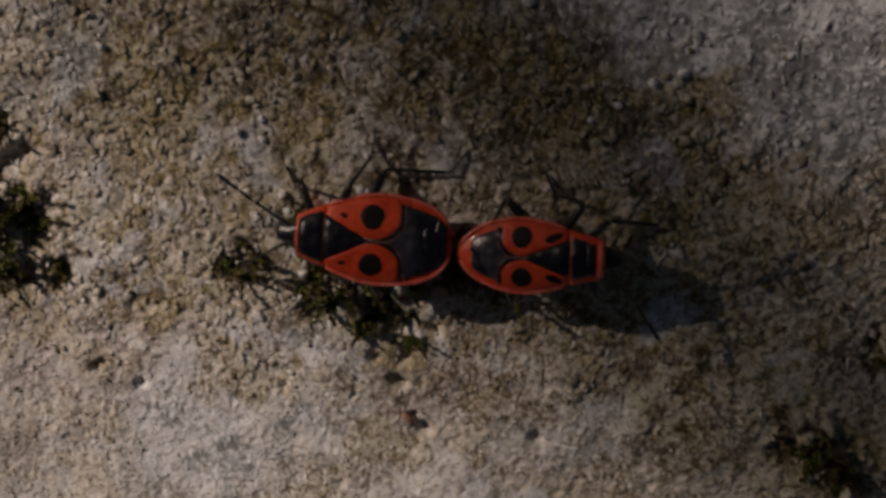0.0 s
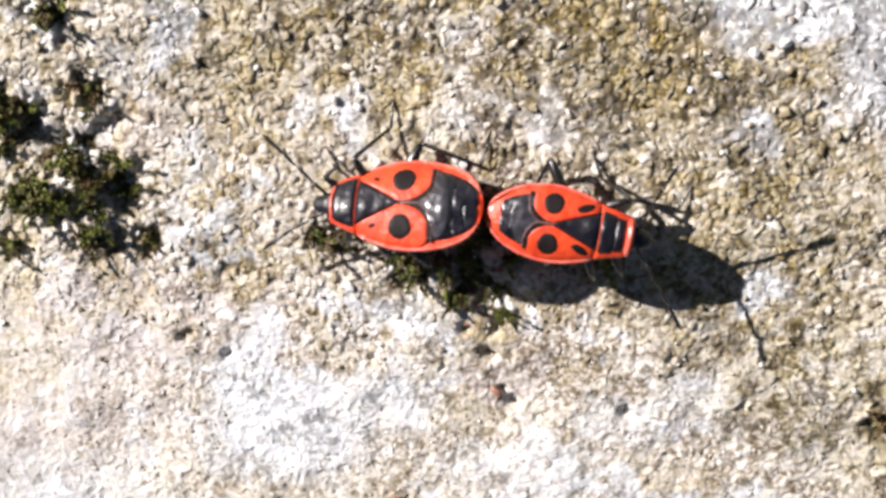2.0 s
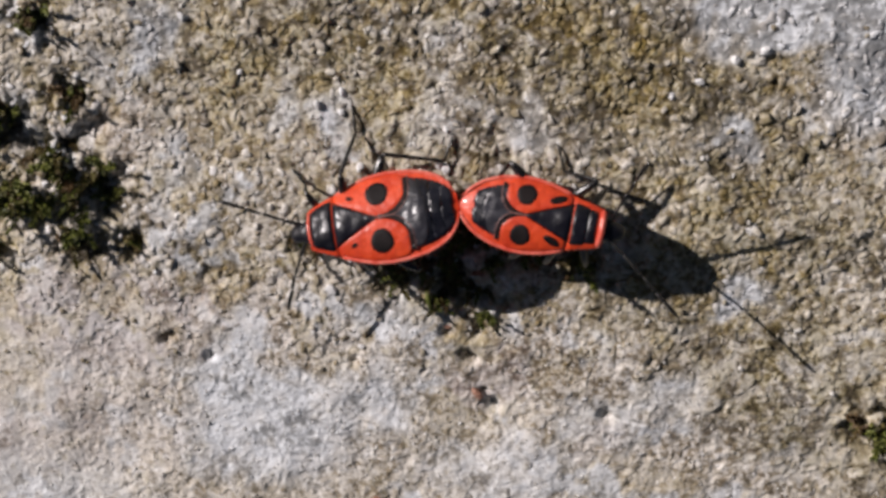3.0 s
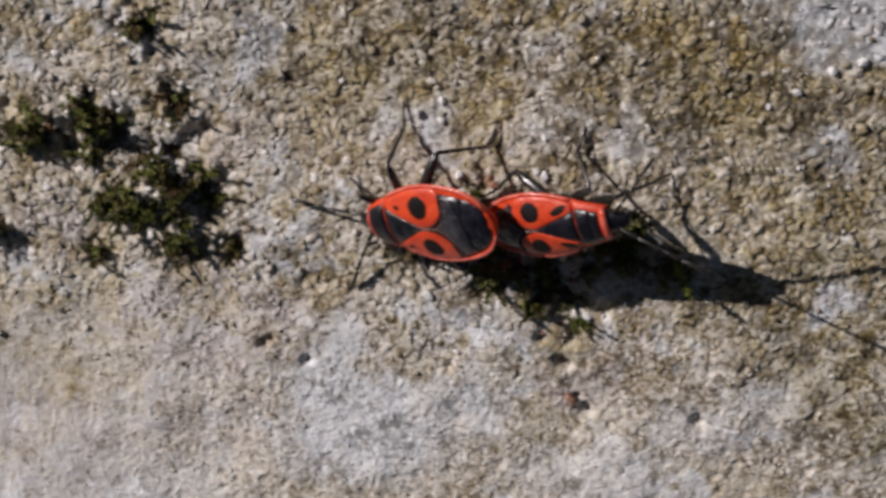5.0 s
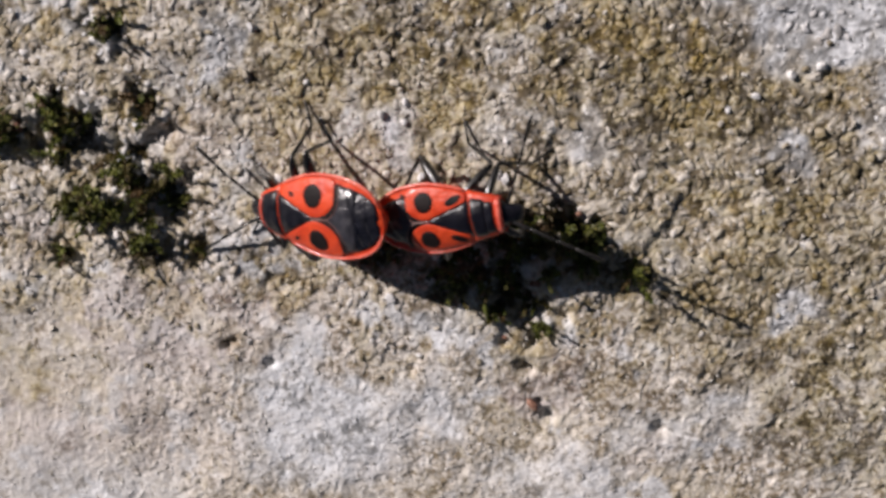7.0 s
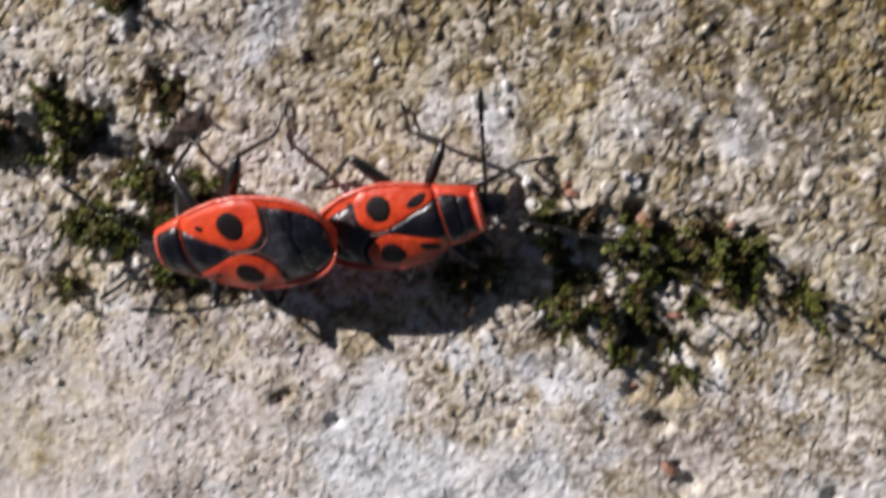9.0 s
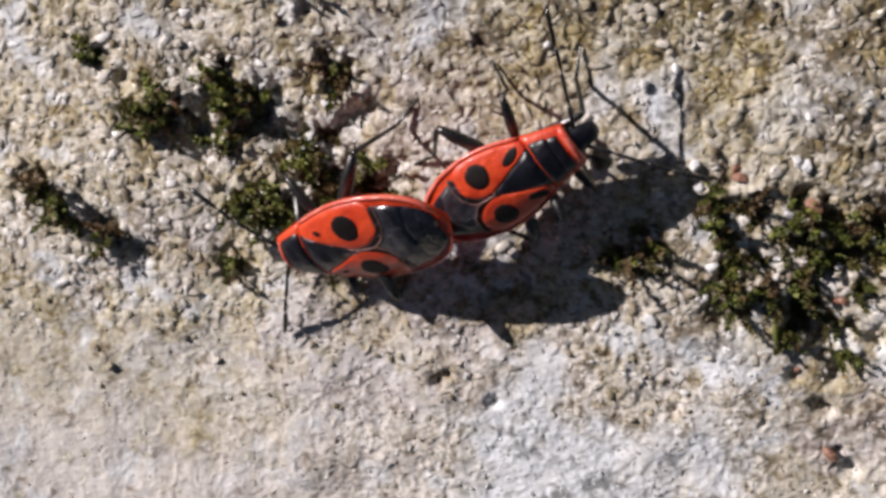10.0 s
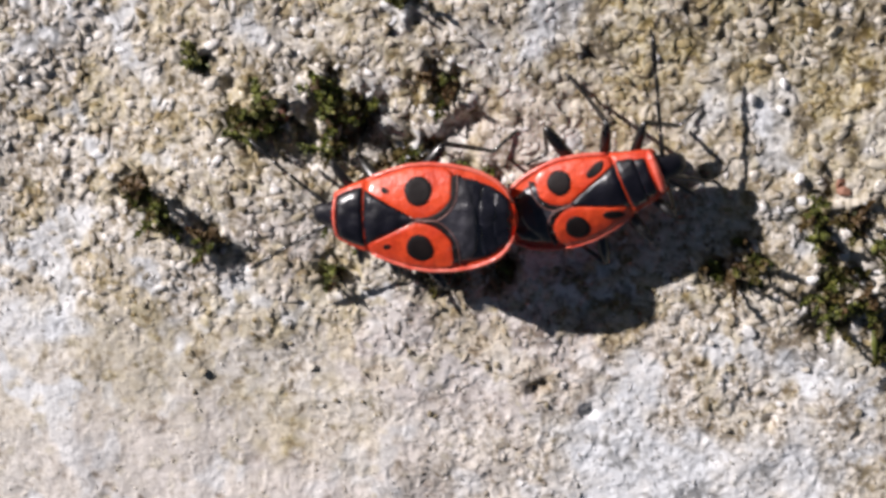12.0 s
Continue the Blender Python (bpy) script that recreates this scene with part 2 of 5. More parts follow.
def crevice(x, y, wide=1.9):
    """How far a place lies in the hollows in which the moss grows."""
    much = np.zeros_like(x)
    for px, py, r in TUFTS_WEST + TUFTS_EAST:
        much = np.maximum(much, np.exp(-(((x - px) ** 2 + (y - py) ** 2) / (wide * r) ** 2) ** 1.5))
    return much * np.clip(0.35 + 1.3 * value_noise(x, y, 1.1, 82), 0, 1)


# small holes: middle, radius and depth in mm
PITS = [(0.5, -2.4, 0.76, 1.3), (2.3, -4.4, 0.65, 1.0), (2.1, -2.8, 0.65, 1.1), (3.8, -3.1, 0.48, 0.8), (0.7, -1.3, 0.59, 1.2), (2.9, 1.2, 0.64, 1.0), (5.8, 0.4, 0.63, 1.0), (0.1, -5.2, 0.38, 0.7), (-26.2, 6.6, 0.77, 1.2),
        (-25.4, 5.6, 0.6, 1.0), (-29.4, 5.5, 0.5, 0.9), (-32.7, -0.8, 0.63, 1.1), (-34.6, 0.6, 0.51, 1.0), (-20.7, 7.1, 0.49, 0.9), (-21.9, 8.5, 0.48, 1.0), (-32.9, 8.4, 0.38, 0.8), (-26.4, 6.3, 0.83, 1.1), (-25.3, 7.8, 0.62, 0.9),
        (-21.0, 2.6, 0.83, 1.0), (-19.5, 4.1, 0.62, 0.8), (-21.5, 6.7, 0.55, 0.8), (-29.2, 5.4, 0.69, 0.9), (-21.1, -0.8, 0.84, 1.0), (-18.9, -0.7, 0.56, 0.8), (1.1, -3.6, 0.69, 1.0), (0.1, -2.5, 0.62, 0.9),
        (1.3, -6.7, 0.42, 0.9), (1.8, -7.0, 0.3, 0.8), (2.9, -10.0, 0.45, 0.9), (2.4, -9.2, 0.25, 0.6), (-17.4, -6.7, 0.32, 0.7), (-16.9, -6.3, 0.25, 0.5), (-14.6, -7.7, 0.3, 0.6), (1.9, -5.2, 0.4, 0.7), (-5.6, -7.6, 0.25, 0.5), (9.9, -10.2, 0.4, 0.5)]
# stained patches: middle, radii and strength, in mm
ALGAE = [(9.5, 12.0, 7.0, 4.5, 0.32), (7.4, 0.9, 4.1, 3.1, 0.45), (17.4, 1.6, 4.0, 3.0, 0.5), (13.9, -1.0, 5.0, 3.4, 0.4), (20.4, -7.2, 3.4, 4.1, 0.4), (2.2, 5.7, 2.7, 1.7, 0.3), (4.4, 12.1, 2.8, 2.6, 0.75), (0.2, 15.2, 2.3, 2.3, 0.55), (10.8, 13.7, 2.8, 3.1, 0.9), (15.0, 10.9, 3.3, 1.8, 0.8), (13.8, 5.8, 4.0, 1.7, 0.65), (18.8, 16.7, 0.9, 1.4, 0.85), (18.8, 4.5, 2.7, 1.8, 0.6), (5.7, 15.2, 1.5, 1.9, 0.65),
         (8.9, 9.5, 2.3, 1.6, 0.6), (-3.7, 12.7, 1.6, 2.3, 0.4), (-8.0, 15.2, 2.0, 1.6, 0.4), (18.8, -3.1, 3.7, 2.7, 0.45), (11.0, -2.2, 3.1, 2.1, 0.35), (22.8, 1.8, 3.6, 1.9, 0.55), (15.4, 1.5, 2.0, 1.6, 0.4), (-6.0, 11.0, 1.9, 2.9, 0.35),
         (-4.4, 9.8, 3.2, 2.9, 0.45), (-12.3, 11.3, 2.4, 1.9, 0.4),
         (12.0, 8.0, 11.0, 6.0, 0.35), (0.0, 11.0, 9.0, 6.0, 0.3), (22.0, -3.0, 9.0, 9.0, 0.35), (-14.0, 12.0, 9.0, 6.0, 0.3), (11.8, 10.7, 2.0, 2.4, 0.85), (7.4, 11.4, 1.6, 2.6, 0.8), (14.5, 10.4, 2.5, 1.3, 0.7), (18.2, 9.6, 2.2, 1.6, 0.7), (20.5, 7.0, 2.4, 1.8, 0.65), (17.9, 16.9, 0.7, 1.3, 0.8),
         (-3.5, 9.5, 4.0, 4.0, 0.3), (-1.0, 6.0, 3.0, 2.5, 0.25), (-11.2, 11.8, 7.0, 4.0, 0.3), (20.0, -8.1, 7.0, 5.0, 0.4), (28.6, 5.6, 4.0, 3.0, 0.5), (27.2, -13.3, 6.0, 4.0, 0.5)]
WHITE = [(-17.8, 12.7, 1.2, 3.0, 0.7), (-15.8, 14.2, 0.8, 2.0, 0.5), (-5.9, 7.4, 1.3, 1.7, 0.6), (-13.3, -8.8, 2.9, 3.9, 0.55), (-10.8, -11.0, 2.9, 2.9, 0.7), (13.6, -9.2, 2.1, 2.1, 0.6), (17.2, -2.5, 1.7, 1.4, 0.6), (-2.6, -3.8, 1.6, 1.4, 0.6), (5.1, 8.0, 2.0, 1.3, 0.55), (16.2, 7.9, 1.6, 1.3, 0.7),
         (-20.4, 9.8, 1.1, 1.6, 0.5), (-9.3, 9.0, 1.1, 2.4, 0.55), (-41.9, -4.5, 1.8, 1.5, 0.6), (-22.7, -5.5, 2.0, 1.7, 0.6), (-13.5, -6.4, 2.3, 1.4, 0.6), (-4.7, -9.6, 3.1, 2.5, 0.6), (-16.8, 3.6, 1.1, 1.6, 0.5), (-12.7, -6.6, 2.1, 1.7, 0.5), (-0.8, 7.4, 1.6, 1.0, 0.5),
         (18.0, 16.2, 6.5, 3.2, 1.0), (26.2, 12.2, 5.5, 4.0, 1.0), (13.2, 17.9, 3.6, 1.8, 0.9), (23.3, 18.7, 9.0, 5.0, 1.0), (-11.0, -13.0, 5.5, 4.2, 0.75), (-16.8, 12.6, 1.7, 2.6, 0.6),
         (-5.1, -4.3, 1.7, 1.4, 0.75), (17.7, -2.1, 2.0, 1.8, 0.6), (-6.7, 9.1, 1.8, 1.5, 0.6), (-43.5, -4.6, 2.0, 2.0, 0.55), (-26.5, -18.0, 8.0, 4.0, 0.4), (4.1, -14.7, 5.0, 3.0, 0.5), (9.5, -10.9, 3.0, 1.8, 0.5)]
LILAC = [(-17.6, -5.6, 2.1, 2.8, 0.7), (2.1, -9.7, 1.1, 1.4, 0.8), (9.6, -12.3, 1.8, 1.1, 0.6), (-30.9, -1.0, 2.1, 1.8, 0.5), (-20.2, -3.5, 3.1, 1.7, 0.44), (-23.2, -3.5, 3.1, 1.7, 0.39), (-12.1, -5.2, 3.3, 1.4, 0.33), (-32.6, 0.5, 2.3, 1.4, 0.5), (-16.9, -5.3, 4.2, 2.1, 0.6),
         (-22.7, -5.0, 5.0, 2.8, 0.9), (2.7, -8.0, 2.6, 2.2, 0.8), (-20.0, 6.8, 2.6, 2.2, 0.5), (-36.8, -13.1, 9.0, 5.0, 0.5), (-26.8, -12.9, 6.0, 3.5, 0.55), (-19.5, -5.0, 5.5, 4.0, 0.55), (-21.5, -11.5, 5.0, 4.5, 0.5), (-29.0, 0.0, 2.5, 1.5, 0.6), (2.0, 2.1, 3.0, 2.0, 0.6)]
OCHRE = [(-31.1, -9.4, 3.5, 1.8, 0.12), (-38.6, -6.8, 3.5, 2.1, 0.22), (-28.6, -3.5, 1.7, 1.1, 0.2), (-28.9, -10.7, 4.4, 2.3, 0.11), (-28.9, -9.9, 3.6, 2.2, 0.12), (10.1, 13.9, 1.3, 1.5, 0.9), (6.6, 13.3, 1.2, 0.9, 0.5), (-30.8, -9.6, 2.2, 2.6, 0.2), (9.0, -5.1, 2.4, 1.6, 0.3), (-11.1, 14.8, 3.0, 2.0, 0.25), (14.4, 1.8, 2.4, 1.8, 0.3)]


def stain(x, y, patches, seed):
    """How far the given patches cover each place, with frayed edges."""
    sx = x + 2.2 * (value_noise(x, y, 2.3, seed) - 0.5) + 1.2 * (value_noise(x, y, 0.8, seed + 1) - 0.5)
    sy = y + 2.2 * (value_noise(x, y, 2.3, seed + 2) - 0.5) + 1.2 * (value_noise(x, y, 0.8, seed + 3) - 0.5)
    left = np.ones_like(x)
    for px, py, rx, ry, much in patches:
        d = ((sx - px) / rx) ** 2 + ((sy - py) / ry) ** 2
        left = left * (1 - much * np.clip(1.35 - d, 0, 1))
    return 1 - left


def stains(x, y):
    speck = value_noise(x, y, 0.55, 50)
    algae = np.clip(stain(x, y, ALGAE, 20) * (0.45 + 1.3 * speck), 0, 1)
    dirt = np.clip(4.0 * (value_noise(x, y, 0.8, 54) * value_noise(x, y, 0.37, 55) - 0.42), 0, 0.9) * (0.6 + 0.4 * np.clip((y + 12) / 14, 0, 1))
    algae = np.maximum(algae, dirt)
    white = np.clip(stain(x, y, WHITE, 30) * (0.75 + 0.9 * value_noise(x, y, 0.7, 51)), 0, 1)
    crust = np.clip(5.0 * (value_noise(x, y, 2.1, 70) * (0.5 + 0.5 * value_noise(x, y, 0.6, 71)) - 0.47), 0, 0.8)
    white = np.maximum(white, crust * (1 - algae))
    lilac = np.clip(stain(x, y, LILAC, 40) * (0.6 + 0.7 * value_noise(x, y, 0.9, 52)), 0, 1)
    white = white * (1 - 0.7 * lilac)
    ochre = np.clip(stain(x, y, OCHRE, 44) * (0.3 + 1.3 * value_noise(x, y, 0.6, 53)), 0, 1)
    film = np.clip(3.5 * (value_noise(x, y, 1.9, 56) * (0.5 + 0.5 * value_noise(x, y, 0.5, 57)) - 0.44), 0, 0.5)
    ochre = np.maximum(ochre, film * (1 - white) * np.clip((y + 12) / 8, 0, 1))
    return np.stack([algae * (1 - 0.9 * white), white, lilac, ochre], -1)


def coarse(x, y, spots):
    """How flaky the stone's skin is: 1 where it crumbles, near 0.3 where it is worn smooth."""
    worn = np.clip(-(y + 2.5 + 2.5 * (value_noise(x, y, 2.7, 90) - 0.5)) / 3.5, 0, 1) * np.clip(0.5 - (x + 25) / 10, 0.12, 1)
    worn = np.maximum(worn, 0.45 * np.clip(spots[..., 1] * 1.3, 0, 1))
    return 1 - 0.66 * worn * (1 - 0.6 * spots[..., 0])


def build_stone():
    xs, ys = np.arange(X0, X1 + STEP / 2, STEP), np.arange(Y0, Y1 + STEP / 2, STEP)
    x, y = np.meshgrid(xs, ys, indexing="ij")
    wx = x + 0.35 * (value_noise(x, y, 0.5, 8) - 0.5)
    wy = y + 0.35 * (value_noise(x, y, 0.5, 9) - 0.5)
    d1, s1, luck, way = cells(wx, wy, 0.55, 1)
    d2, s2, luck2, way2 = cells(wx, wy, 0.27, 2)
    d3, _, luck3, _ = cells(wx, wy, 0.19, 7)
    spots = stains(x, y)
    calm = 0.20 - 0.08 * np.clip(1.2 * spots[..., 1] + 0.7 * spots[..., 2] + np.clip(-(y + 3) / 9, 0, 0.8) - 0.8 * spots[..., 0], 0, 1)
    big = (luck[..., 0] > 0.35).astype(float)
    flaky = coarse(x, y, spots)
    calm = calm * (0.45 + 0.55 * flaky)
    z = relief(x, y)
    edge = 0.45 + 0.55 * np.clip((s1 - d1) / 0.2, 0, 1)
    plate = 0.05 + 0.26 * luck[..., 1] ** 2 + 0.5 * ((luck[..., 2] - 0.5) * way[..., 0] + (luck[..., 3] - 0.5) * way[..., 1])
    z += calm * big * plate * edge
    edge2 = 0.45 + 0.55 * np.clip((s2 - d2) / 0.2, 0, 1)
    chip = 0.03 + 0.15 * luck2[..., 1] ** 1.5 + 0.26 * ((luck2[..., 2] - 0.5) * way2[..., 0] + (luck2[..., 3] - 0.5) * way2[..., 1])
    z += calm * (1 - 0.3 * big) * chip * edge2
    hollow = value_noise(x, y, 1.3, 60) * value_noise(x, y, 0.5, 61)
    z -= calm * 3.0 * flaky**2 * np.clip(hollow - 0.46, 0, 0.3)
    z += calm * (0.28 * (value_noise(x, y, 0.75, 16) - 0.5) + 0.10 * (value_noise(x, y, 0.35, 13) - 0.5) + 0.07 * (value_noise(x, y, 0.2, 12) - 0.5))
    z += calm * 0.05 * luck3[..., 1] * np.clip(1 - d3 / 0.4, 0, 1)
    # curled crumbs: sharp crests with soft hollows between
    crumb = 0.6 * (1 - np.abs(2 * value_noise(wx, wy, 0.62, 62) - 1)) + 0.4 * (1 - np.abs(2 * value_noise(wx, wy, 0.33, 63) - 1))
    z += (0.03 + 0.12 * flaky) * (crumb - 0.5)
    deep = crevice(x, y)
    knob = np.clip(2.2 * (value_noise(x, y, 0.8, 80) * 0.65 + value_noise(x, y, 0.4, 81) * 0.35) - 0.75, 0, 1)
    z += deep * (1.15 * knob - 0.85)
    rim = np.clip(np.minimum.reduce([x - X0, X1 - x, y - Y0, Y1 - y]) / 2.0, 0, 1)
    z *= rim
    tint = np.clip(0.5 + 0.45 * big * (luck[..., 4] - 0.5) + 0.75 * (luck2[..., 4] - 0.5) + 0.75 * (luck3[..., 4] - 0.5) + 0.65 * (value_noise(x, y, 1.3, 14) - 0.5) + 0.65 * (value_noise(x, y, 0.7, 18) - 0.5) + 0.4 * (value_noise(x, y, 3.1, 17) - 0.5) + 0.14 + 0.18 * np.clip(-(y + 2) / 9, 0, 1) + 0.16 * np.clip(-(x + 14) / 8, 0, 1) + 0.22 * np.clip(-(x + 14) / 8, 0, 1) * np.clip(-(y + 2) / 5, 0, 1) + 0.04 * np.clip(-(x + 4) / 8, 0, 1) * np.clip(-(y + 3) / 6, 0, 1) - 0.16 * np.clip((y - 3) / 5, 0, 1) * np.clip((x + 16) / 6, 0, 1) - 0.07 * np.clip((x + 2) / 8, 0, 1) - 0.04 * np.clip((x - 4) / 6, 0, 1) * np.clip(-(y + 2) / 5, 0, 1), 0, 1)
    for axis in (0, 1):     # soft edges between the grains' colours
        tint = 0.15 * np.roll(tint, 1, axis) + 0.7 * tint + 0.15 * np.roll(tint, -1, axis)
    # crumb crests tinted paler and their hollows darker, along the relief
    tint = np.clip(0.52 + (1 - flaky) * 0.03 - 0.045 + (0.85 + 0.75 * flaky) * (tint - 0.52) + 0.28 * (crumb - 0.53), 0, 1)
    # shade tinted into the mossy hollows, pale knobs, and brown soil around them
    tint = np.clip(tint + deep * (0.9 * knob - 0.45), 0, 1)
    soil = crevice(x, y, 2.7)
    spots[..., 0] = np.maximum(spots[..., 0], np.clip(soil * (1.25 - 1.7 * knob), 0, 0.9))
    warm = np.clip(1.6 * value_noise(x, y, 4.0, 15) - 0.4 + 0.5 * (luck2[..., 0] - 0.5), 0, 1)
    nx, ny = x.shape
    rng = np.random.default_rng(91)
    jog = 0.3 * STEP * (rim > 0)
    verts = np.stack([x + jog * (rng.random(x.shape) - 0.5), y + jog * (rng.random(x.shape) - 0.5), z], -1).reshape(-1, 3) * MM
    index = np.arange(nx * ny).reshape(nx, ny)
    quads = np.stack([index[:-1, :-1], index[1:, :-1], index[1:, 1:], index[:-1, 1:]], -1).reshape(-1, 4)
    # the plain rest of the sheet, out to the horizon
    far = 300.0
    ring = np.array([[X0, Y0], [X1, Y0], [X1, Y1], [X0, Y1]]) * MM
    out, rest = [np.c_[ring, np.zeros(4)]], []
    base = len(verts)
    for k, r in enumerate((0.12, 0.4, 1.5, 8.0, 50.0, far)):
        out.append(np.array([[-r, -r, 0], [r, -r, 0], [r, r, 0], [-r, r, 0]]))
        a, b = base + 4 * k, base + 4 * k + 4
        rest += [[a + i, b + i, b + (i + 1) % 4, a + (i + 1) % 4] for i in range(4)]
    verts = np.concatenate([verts] + out)
    quads = np.concatenate([quads, np.array(rest)])
    mesh = bpy.data.meshes.new("stone")
    mesh.vertices.add(len(verts))
    mesh.vertices.foreach_set("co", verts.ravel())
    mesh.loops.add(len(quads) * 4)
    mesh.loops.foreach_set("vertex_index", quads.ravel().astype(np.int32))
    mesh.polygons.add(len(quads))
    mesh.polygons.foreach_set("loop_start", np.arange(0, len(quads) * 4, 4, dtype=np.int32))
    mesh.update(calc_edges=True)
    mesh.polygons.foreach_set("use_smooth", np.ones(len(quads), dtype=bool))
    extra = len(verts) - nx * ny
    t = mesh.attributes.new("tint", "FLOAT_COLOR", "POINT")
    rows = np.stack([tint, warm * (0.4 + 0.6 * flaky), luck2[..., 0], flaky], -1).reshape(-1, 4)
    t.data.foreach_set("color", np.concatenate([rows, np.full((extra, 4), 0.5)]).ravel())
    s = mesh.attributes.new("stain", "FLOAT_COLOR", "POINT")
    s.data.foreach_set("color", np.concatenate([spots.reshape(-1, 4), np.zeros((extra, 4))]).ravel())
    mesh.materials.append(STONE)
    ob = tagged(new("ground", mesh), "rough weathered pale stone with lichen, algae stains and hollows tinted darker", "stone", kind="structure")
    return z, ob


HEIGHT, GROUND = build_stone()


def ground_at(x, y):
    """The height of the stone at a place, all in mm."""
    i = int(min(max((x - X0) / STEP, 0), HEIGHT.shape[0] - 1))
    j = int(min(max((y - Y0) / STEP, 0), HEIGHT.shape[1] - 1))
    return float(HEIGHT[i, j])


def build_grains(count=17000):
    """Loose angular flakes and grains that lie in and on the stone's skin."""
    rng = np.random.default_rng(77)
    # a flake: a six-cornered plate: a wide lower and a narrower upper ring
    angle = np.arange(6) * np.pi / 3
    ring = np.stack([np.cos(angle), np.sin(angle)], -1)
    plate = np.concatenate([np.c_[ring, np.full(6, -1.0)], np.c_[0.62 * ring, np.full(6, 1.0)]])
    tri = np.array([[6, 7, 8], [6, 8, 9], [6, 9, 10], [6, 10, 11], [0, 2, 1], [0, 3, 2], [0, 4, 3], [0, 5, 4]] + [t for i in range(6) for t in ([i, (i + 1) % 6, 6 + (i + 1) % 6], [i, 6 + (i + 1) % 6, 6 + i])])
    x, y = X0 + 2 + rng.random(count) * (X1 - X0 - 4), Y0 + 2 + rng.random(count) * (Y1 - Y0 - 4)
    flaky = coarse(x, y, stains(x, y))
    keep = rng.random(count) < flaky ** 1.6
    x, y, flaky = x[keep], y[keep], flaky[keep]
    count = len(x)
    size = (0.11 + 0.27 * rng.random(count) ** 1.8) * np.clip(0.8 + (y + 4) / 12, 0.5, 1)
    size = size * (0.55 + 0.45 * flaky)
    z = HEIGHT[((x - X0) / STEP).astype(int), ((y - Y0) / STEP).astype(int)]
    flat = np.stack([1.0 + 0.6 * rng.random(count), 0.55 + 0.35 * rng.random(count), 0.08 + 0.11 * rng.random(count)], -1)
    uneven = np.repeat(1 + 1.0 * (rng.random((count, 1, 6)) - 0.5), 2, axis=1).reshape(count, 12, 1)
    shape = plate[None] * np.concatenate([uneven, uneven, 1 + 0.9 * (rng.random((count, 12, 1)) - 0.5)], -1) * flat[:, None]
    # turned any way on the plan, tilted a little
    spin, lean, tilt = rng.random(count) * np.pi, rng.random(count) * 2 * np.pi, 0.24 * np.abs(rng.normal(size=count))
    q = np.stack([np.cos(tilt / 2) * np.cos(spin), np.sin(tilt / 2) * np.cos(lean - spin), np.sin(tilt / 2) * np.sin(lean - spin), np.cos(tilt / 2) * np.sin(spin)], -1)
    w, a, b, c = q.T
    turn = np.stack([1 - 2 * (b * b + c * c), 2 * (a * b - c * w), 2 * (a * c + b * w), 2 * (a * b + c * w), 1 - 2 * (a * a + c * c), 2 * (b * c - a * w),
                     2 * (a * c - b * w), 2 * (b * c + a * w), 1 - 2 * (a * a + b * b)], -1).reshape(count, 3, 3)
    shape = np.einsum("nij,nkj->nki", turn, shape) * size[:, None, None]
    place = np.stack([x, y, z + 0.015 * size], -1)
    verts = ((shape + place[:, None]) * MM).reshape(-1, 3)
    faces = (tri[None] + (np.arange(count) * len(plate))[:, None, None]).reshape(-1, 3)
    mesh = bpy.data.meshes.new("mineral_grains")
    mesh.vertices.add(len(verts))
    mesh.vertices.foreach_set("co", verts.ravel())
    mesh.loops.add(len(faces) * 3)
    mesh.loops.foreach_set("vertex_index", faces.ravel().astype(np.int32))
    mesh.polygons.add(len(faces))
    mesh.polygons.foreach_set("loop_start", np.arange(0, len(faces) * 3, 3, dtype=np.int32))
    mesh.update(calc_edges=True)
    s = mesh.attributes.new("stain", "FLOAT_COLOR", "POINT")
    s.data.foreach_set("color", np.repeat(stains(x, y), len(plate), axis=0).ravel())
    mesh.materials.append(GRAIN)
    return tagged(new("mineral_grains", mesh), "small pale mineral flakes on the weathered stone", "grains", kind="stuff")


build_grains()


def chip_material():
    n = Nodes("stone_chips")
    each = n.chance()
    base = n.ramp(each, [(0.0, (0.22, 0.18, 0.11)), (0.35, (0.38, 0.33, 0.24)), (0.7, (0.54, 0.50, 0.43)), (1.0, (0.72, 0.70, 0.66))])
    base = n.mix(0.45, base, n.ramp(n.noise(3500, 4), [(0.3, 0.5), (0.7, 1.2)]), "MULTIPLY")
    return n.finish(base, n.ramp(each, [(0.0, 0.8), (0.85, 0.65), (0.9, 0.3), (1.0, 0.25)]), n.noise(6000, 3), 0.00004, 0.7, Specular_IOR_Level=0.4)


CHIP = chip_material()


